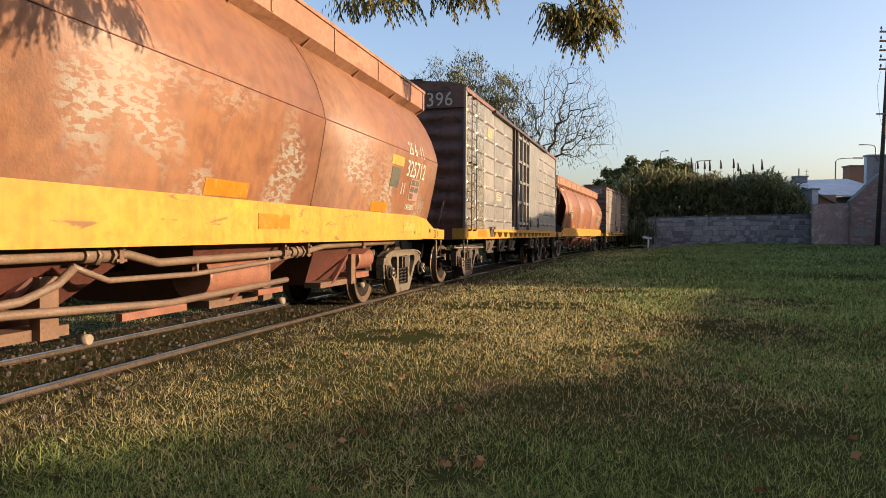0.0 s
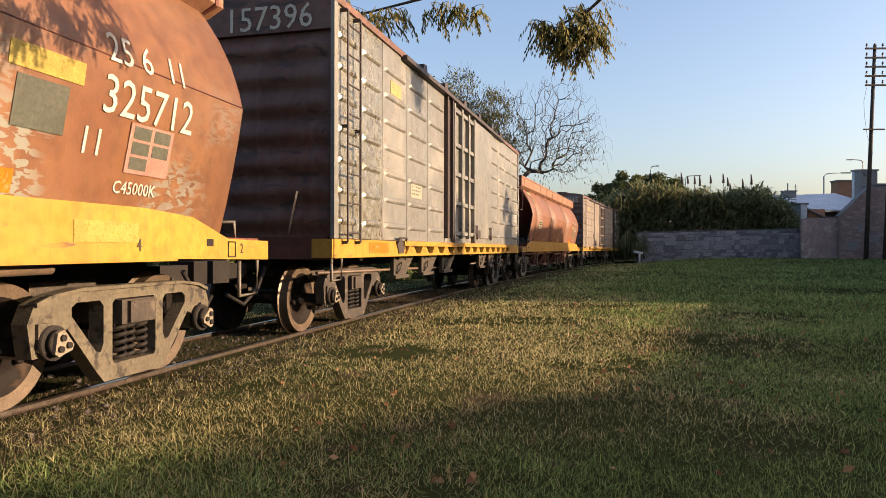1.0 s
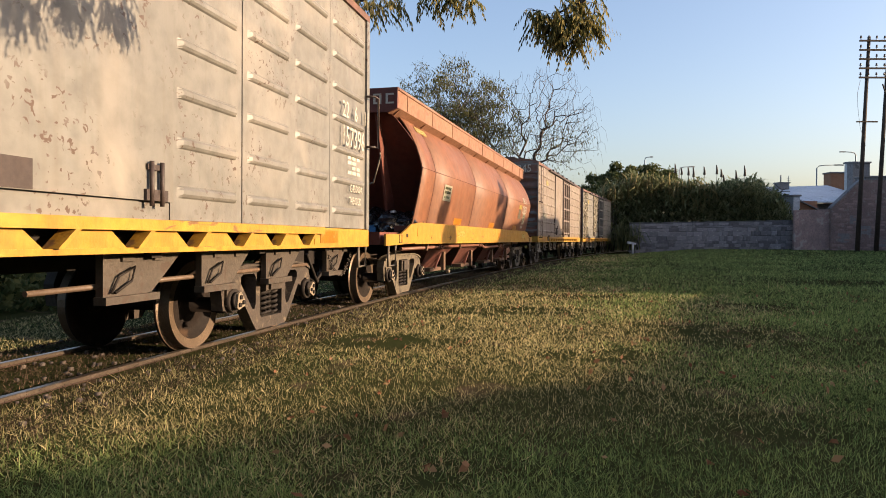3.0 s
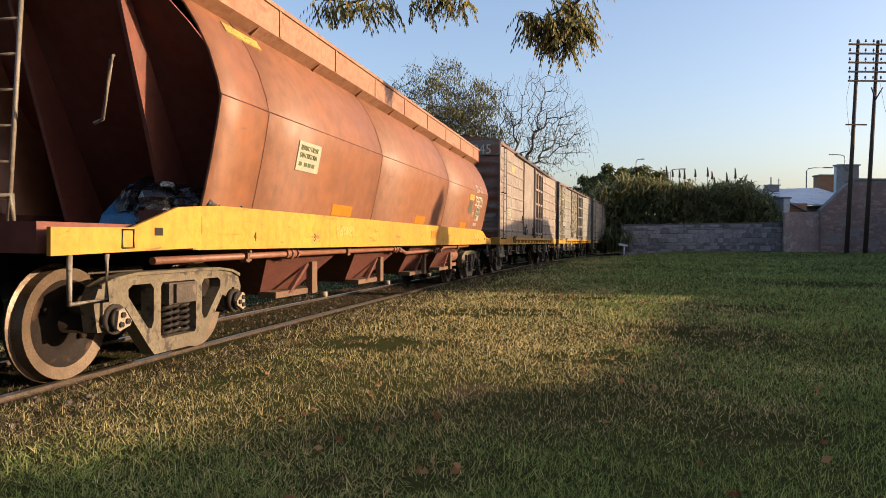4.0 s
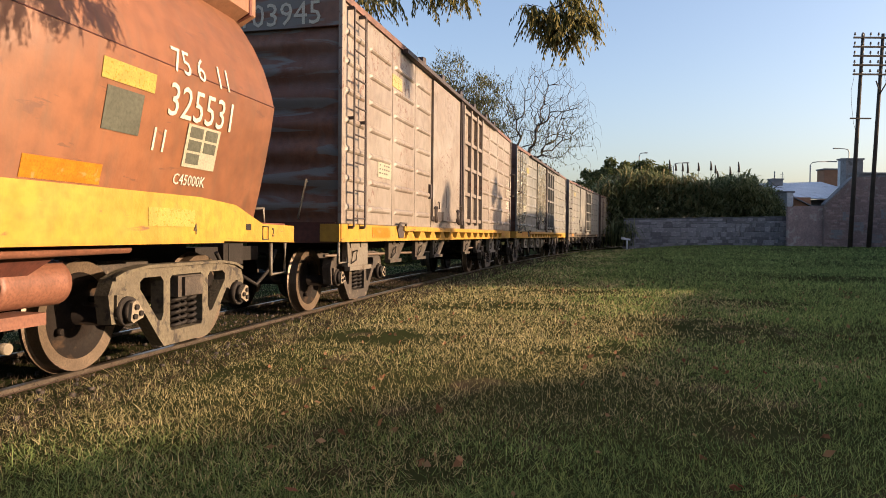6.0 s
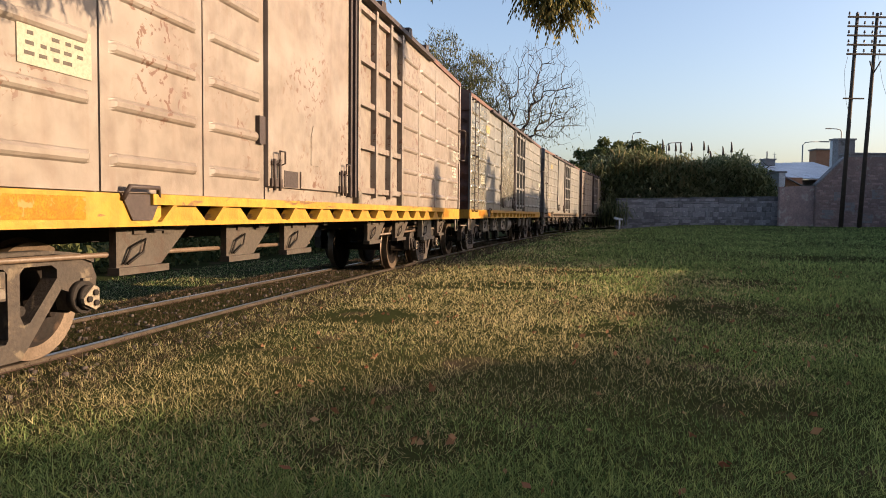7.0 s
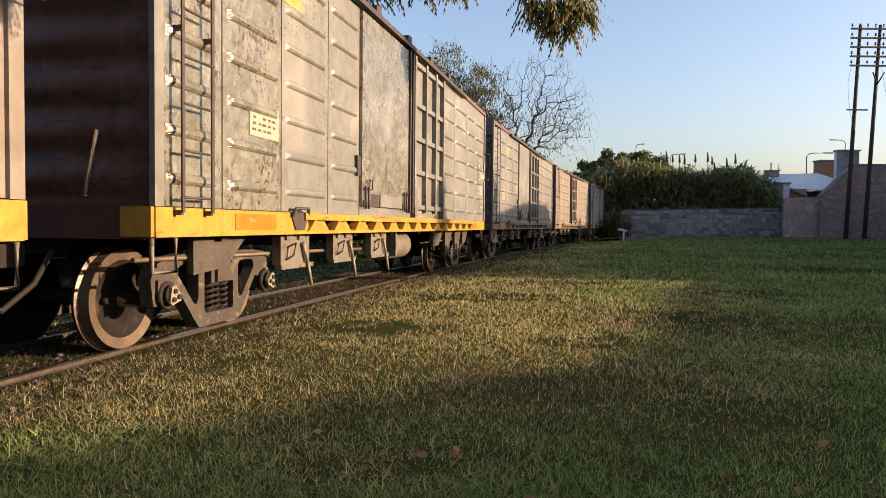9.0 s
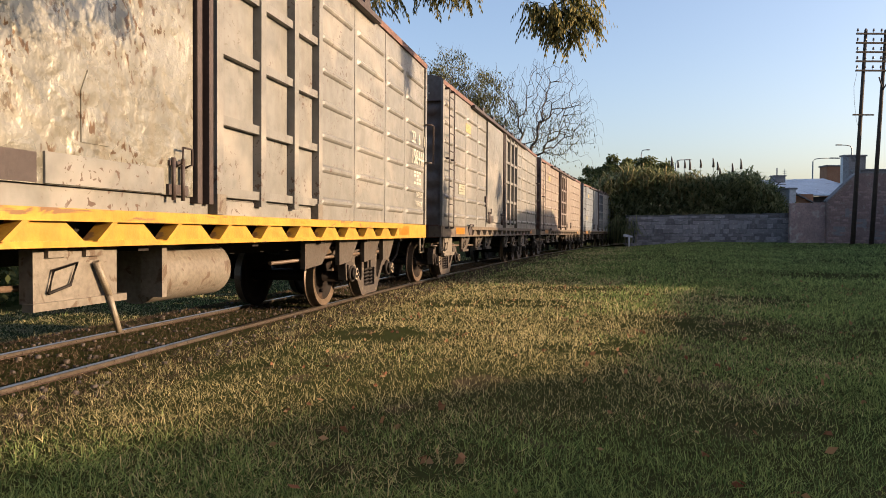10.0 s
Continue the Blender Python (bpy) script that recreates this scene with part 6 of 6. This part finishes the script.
def telegraph_pole():
    """Two leaning poles joined by ladders of crossarms with insulators."""
    p = empty("telegraph_pole", "tall dark twin telegraph pole with insulator crossarms", "telegraph pole")
    yy = 51.0
    feet = [(29.97, 30.6), (31.35, 32.06)]
    zt = 16.05
    z0 = ground_z(feet[0][0], yy) - 0.1
    for a, b in feet:
        bm = bmesh.new()
        tube(bm, [(a, yy, z0), ((a + b) / 2, yy, (z0 + zt) / 2), (b, yy, zt)], 0.17, 10, 0.11)
        part("pole", bm, POLE_M, p)
    lx, rx = 29.81, 32.89
    ins = finish(one(lambda b: (tube(b, [(0, 0, 0), (0, 0, 0.16)], 0.02, 5), tube(b, [(0, 0, 0.14), (0, 0, 0.20), (0, 0, 0.32)], 0.085, 8, 0.05))))
    for k, z in enumerate((15.71, 15.04, 14.38, 13.71, 13.04)):
        bm = bmesh.new()
        box(bm, lx, rx, yy - 0.22, yy - 0.12, z - 0.06, z + 0.06)
        arm = part("crossarm", bm, POLE_M, p, bevel=0.01)
        for i in range(6):
            part("insulator", ins, CERAM, arm, at=pose(lx + 0.1 + i * (rx - lx - 0.2) / 5, yy - 0.17, z + 0.05))
    bm = bmesh.new()
    z = 9.83
    box(bm, 29.68, 31.22, yy - 0.2, yy - 0.12, z - 0.05, z + 0.05)
    part("crossarm", bm, POLE_M, p)
    bm = bmesh.new()
    x = 31.85
    z = 11.67
    tube(bm, [(x - 0.35, yy - 0.2, z + 0.9), (x, yy - 0.15, z)], 0.05, 5)
    tube(bm, [(x + 0.5, yy - 0.2, z + 0.9), (x, yy - 0.15, z)], 0.05, 5)
    part("brace", bm, POLE_M, p)
    for x0, x1, za, zb in ((lx + 0.05, lx - 0.1, zt - 3.2, zt - 5.2), (lx - 0.1, lx + 0.5, zt - 5.2, zt - 8.0), (feet[1][1], feet[1][1] + 1.0, zt - 3.0, zt - 6.8)):
        bm = bmesh.new()
        tube(bm, [(x0, yy - 0.25, za), ((x0 + x1) / 2 - 0.12, yy - 0.25, (za + zb) / 2), (x1, yy - 0.25, zb)], 0.012, 4)
        part("loose_wire", bm, POLE_M, p)


def shade_side():
    """Unseen wall and trees towards the sun, added and shaped to cast the field's shade."""
    ax, ay = math.sin(SUN_AZ), math.cos(SUN_AZ)
    nx, ny = -ay, ax

    def place(q, p):
        return Vector((ax * q + nx * p, ay * q + ny * p, 0))
    # along the wall, its distance, and the place across the field and height to which its shade reaches
    edge = [(-30, 24, -6, 0.5), (-4, 24, -6, 0.2), (1.9, 24, -4.9, 0), (2.9, 24, -2.8, 0), (3.65, 24, -2.1, 0), (4.4, 24, -1.5, 0), (4.96, 24, -0.85, 0), (5.4, 24, -0.1, 0), (6.9, 24, 0.72, 0), (8.1, 24, 1.05, 0), (10.5, 24, 1.5, 0), (12.8, 24, 2.0, 0), (13.9, 24, 2.7, 0), (14.4, 24, 3.2, 0),
            (14.8, 24, -2.2, 0.1), (18, 24, -1.6, 0.7), (21, 24, -1.0, 1.5), (26, 24, -0.2, 2.0), (33, 25, 0.6, 2.1), (35.5, 27, 0.9, 0.8), (43, 34, 1.6, 0.6), (48.8, 42, 2.4, 0.8), (50.0, 44, 3.0, 4.4), (60, 52, 5.5, 4.0), (75, 58, 8, 5.0), (100, 62, 12, 5.0)]
    prof = [(p, q, z + (q - e) * math.tan(SUN_EL)) for p, q, e, z in edge]
    bm = bmesh.new()
    rows = []
    for p, q, h in prof:
        a, b = place(q, p), place(q + 0.3, p)
        rows.append([bm.verts.new((a.x, a.y, -0.5)), bm.verts.new((a.x, a.y, h - 0.1)), bm.verts.new((b.x, b.y, h - 0.1)), bm.verts.new((b.x, b.y, -0.5))])
    for a, b in zip(rows, rows[1:]):
        for k in range(4):
            bm.faces.new((a[k], b[k], b[(k + 1) % 4], a[(k + 1) % 4]))
    bm.faces.new(rows[0])
    bm.faces.new(rows[-1])
    tagged(part("wall_south", bm, PLASTER_M), "plain unseen wall added to cast the shade on the field", "wall", kind="structure")
    cs, rs = [], []
    random.seed(21)
    for (pa, qa, ha), (pb, qb, hb) in zip(prof[1:], prof[2:]):
        n = max(3, int((pb - pa) / 0.45))
        for i in range(n):
            k = i / n
            if 2.4 < pa + (pb - pa) * k < 14.2:
                continue
            c = place(qa + (qb - qa) * k + 0.15, pa + (pb - pa) * k)
            cs.append((c.x, c.y, ha + (hb - ha) * k - 0.28 + random.uniform(-0.12, 0.08)))
            rs.append(random.uniform(0.12, 0.26))
    tagged(part("creeper", leaf_cloud(cs, rs, 9000, 0.14, 0.6), LEAF_D), "unseen leaves added along the shade wall to roughen its shadow", "creeper", kind="stuff")
    c = place(27, 13.6)
    big_tree("tree", "small dense unseen tree placed for its shade on the wagons", c.x, c.y, 7.0, [(0, 0.5, 6.7, 0.6), (0.1, 0.5, 7.3, 0.6), (0, 0.7, 7.8, 0.35)], 6000, 31, leaf=0.2)
    c = place(29, 20.4)
    big_tree("tree", "small dense unseen tree placed for its shade on the wagons", c.x, c.y, 8.0, [(0, 0, 7.2, 0.9), (0, 0.2, 8.1, 0.8), (0, -0.2, 8.7, 0.4), (0.2, 0.9, 7.0, 0.6)], 9000, 33, leaf=0.2)
    for k, (q, p, h) in enumerate(((30, 25.5, 9.0), (31, 30, 9.3), (44, 46, 11.5), (29, -3, 11.0))):
        c = place(q, p)
        big_tree("tree", "leafy unseen tree added to shade the field and train", c.x, c.y, h, [(0, 0, h * 0.72, h * 0.22), (0.3, -h * 0.2, h * 0.62, h * 0.16), (0.2, h * 0.2, h * 0.66, h * 0.17)], 6000, 40 + k, leaf=0.26)


def far_hedge():
    """Dark bushes added beyond the line for the shaded green seen under the wagons."""
    cs, rs = [], []
    random.seed(17)
    for i in range(130):
        s = -8 + i * 0.42
        p = on_track(s, -9.5 + random.uniform(-0.7, 0.7))
        for k in range(3):
            cs.append((p.x, p.y, -0.3 + k * 0.75 + random.uniform(-0.25, 0.25)))
            rs.append(random.uniform(0.45, 0.75))
    tagged(part("hedge", leaf_cloud(cs, rs, 26000, 0.26, 0.55), LEAF_D), "dark bushes added along the far side for the shaded green there", "hedge", kind="stuff")


far_hedge()
houses()
cane_thicket()
bare_tree()
big_tree("tree", "dark spreading tree behind the cane thicket", 17.13, 72.0, 9.0, [(-2.2, 0, 6.6, 1.9), (0.2, 0, 8.0, 1.9), (2.6, 0, 8.3, 1.9), (4.6, 0, 7.2, 1.8), (-3.6, 0, 5.6, 1.4), (0.5, 0, 5.5, 2.6), (3.5, 0, 5.5, 2.4)], 16000, 51, leaf=0.32)
big_tree("tree", "dark bushy tree at the end of the thicket", 29.46, 66.0, 7.0, [(-2.5, 0, 5.0, 1.4), (0, 0, 4.9, 1.5), (1.8, 0, 4.2, 1.3), (-0.5, 0, 3.4, 2.0)], 8000, 52, leaf=0.28)
telegraph_pole()
street_lamp(25.31, 90.0, 11.83, 0.9, "thin street lamp above the trees")
street_lamp(28.14, 85.0, 10.06, 1.6, "curved street lamp above the thicket")
street_lamp(44.88, 85.0, 10.38, 2.8, "angled street lamp behind the roofs")
street_lamp(52.53, 90.0, 12.63, -1.8, "curved street lamp behind the tank tower")
overhanging()
shade_side()
stones_along()
marker_post()
fallen_leaves()
grass()


# ---- order of the train ----

def assemble():
    A = hopper("hopper_wagon", "rust-brown bulk hopper wagon with peeling paint and a yellow sill", HOP_RUST, ("25 6  11", "325712", True))
    TRAIN.append((A, 12.75 - HOP_L))
    B = boxcar("boxcar", "weathered grey box wagon with sliding doors and rusty ends", GREYS["grey"], True, "157396", end_number="157396", peel=(0, 1))
    TRAIN.append((B, 14.43 + HALF))
    C = hopper("hopper_wagon", "smooth rust-red bulk hopper wagon with rubbish on its end platform", HOP_CLEAN, ("75 6  11", "325531", False), True)
    TRAIN.append((C, 29.72 + HOP_L))
    rubbish(29.72 + HOP_L)
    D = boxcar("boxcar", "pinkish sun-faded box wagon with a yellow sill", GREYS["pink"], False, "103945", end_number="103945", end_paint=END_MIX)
    TRAIN.append((D, 47.55 + HALF))
    E_ = boxcar("boxcar", "grey box wagon with peeling door and underfloor boxes", GREYS["grey"], False, "158444", True, trap=False, peel=(0, 1, "door"))
    TRAIN.append((E_, 63.25 + HALF))
    paints = ["grey", "pink", "blue", "blue", "blue"]
    for i, p in enumerate(paints):
        ob = boxcar("boxcar", {"blue": "box wagon far back in the train, toned blue-grey for the shade", "pink": "sun-faded pinkish box wagon far back in the train", "grey": "grey box wagon far back in the train"}[p], GREYS[p], i % 3 == 1, end_paint=END_GREY if p != "pink" else END_RUST_SHADED, end_number="158194" if i == 0 else "")
        TRAIN.append((ob, 63.25 + HALF + 15.72 * (i + 1)))
    ws = wheelset_mesh()
    for w, ph in WHEELSETS:
        w.data = ws


assemble()
stone_wall()
brick_wall()


def motions():
    for car, s0 in TRAIN:
        walk(car, [(t, car_pose(s0 - SPEED * t)) for t in [0.5 * i for i in range(21)]])
    turn = math.degrees(SPEED / WHEEL_R)
    for w, ph in WHEELSETS:
        p = w.matrix_basis.translation.copy()
        walk(w, [(i / 15, pose(p.x, p.y, p.z, 0, ph - turn * i / 15, 0)) for i in range(151)])


motions()
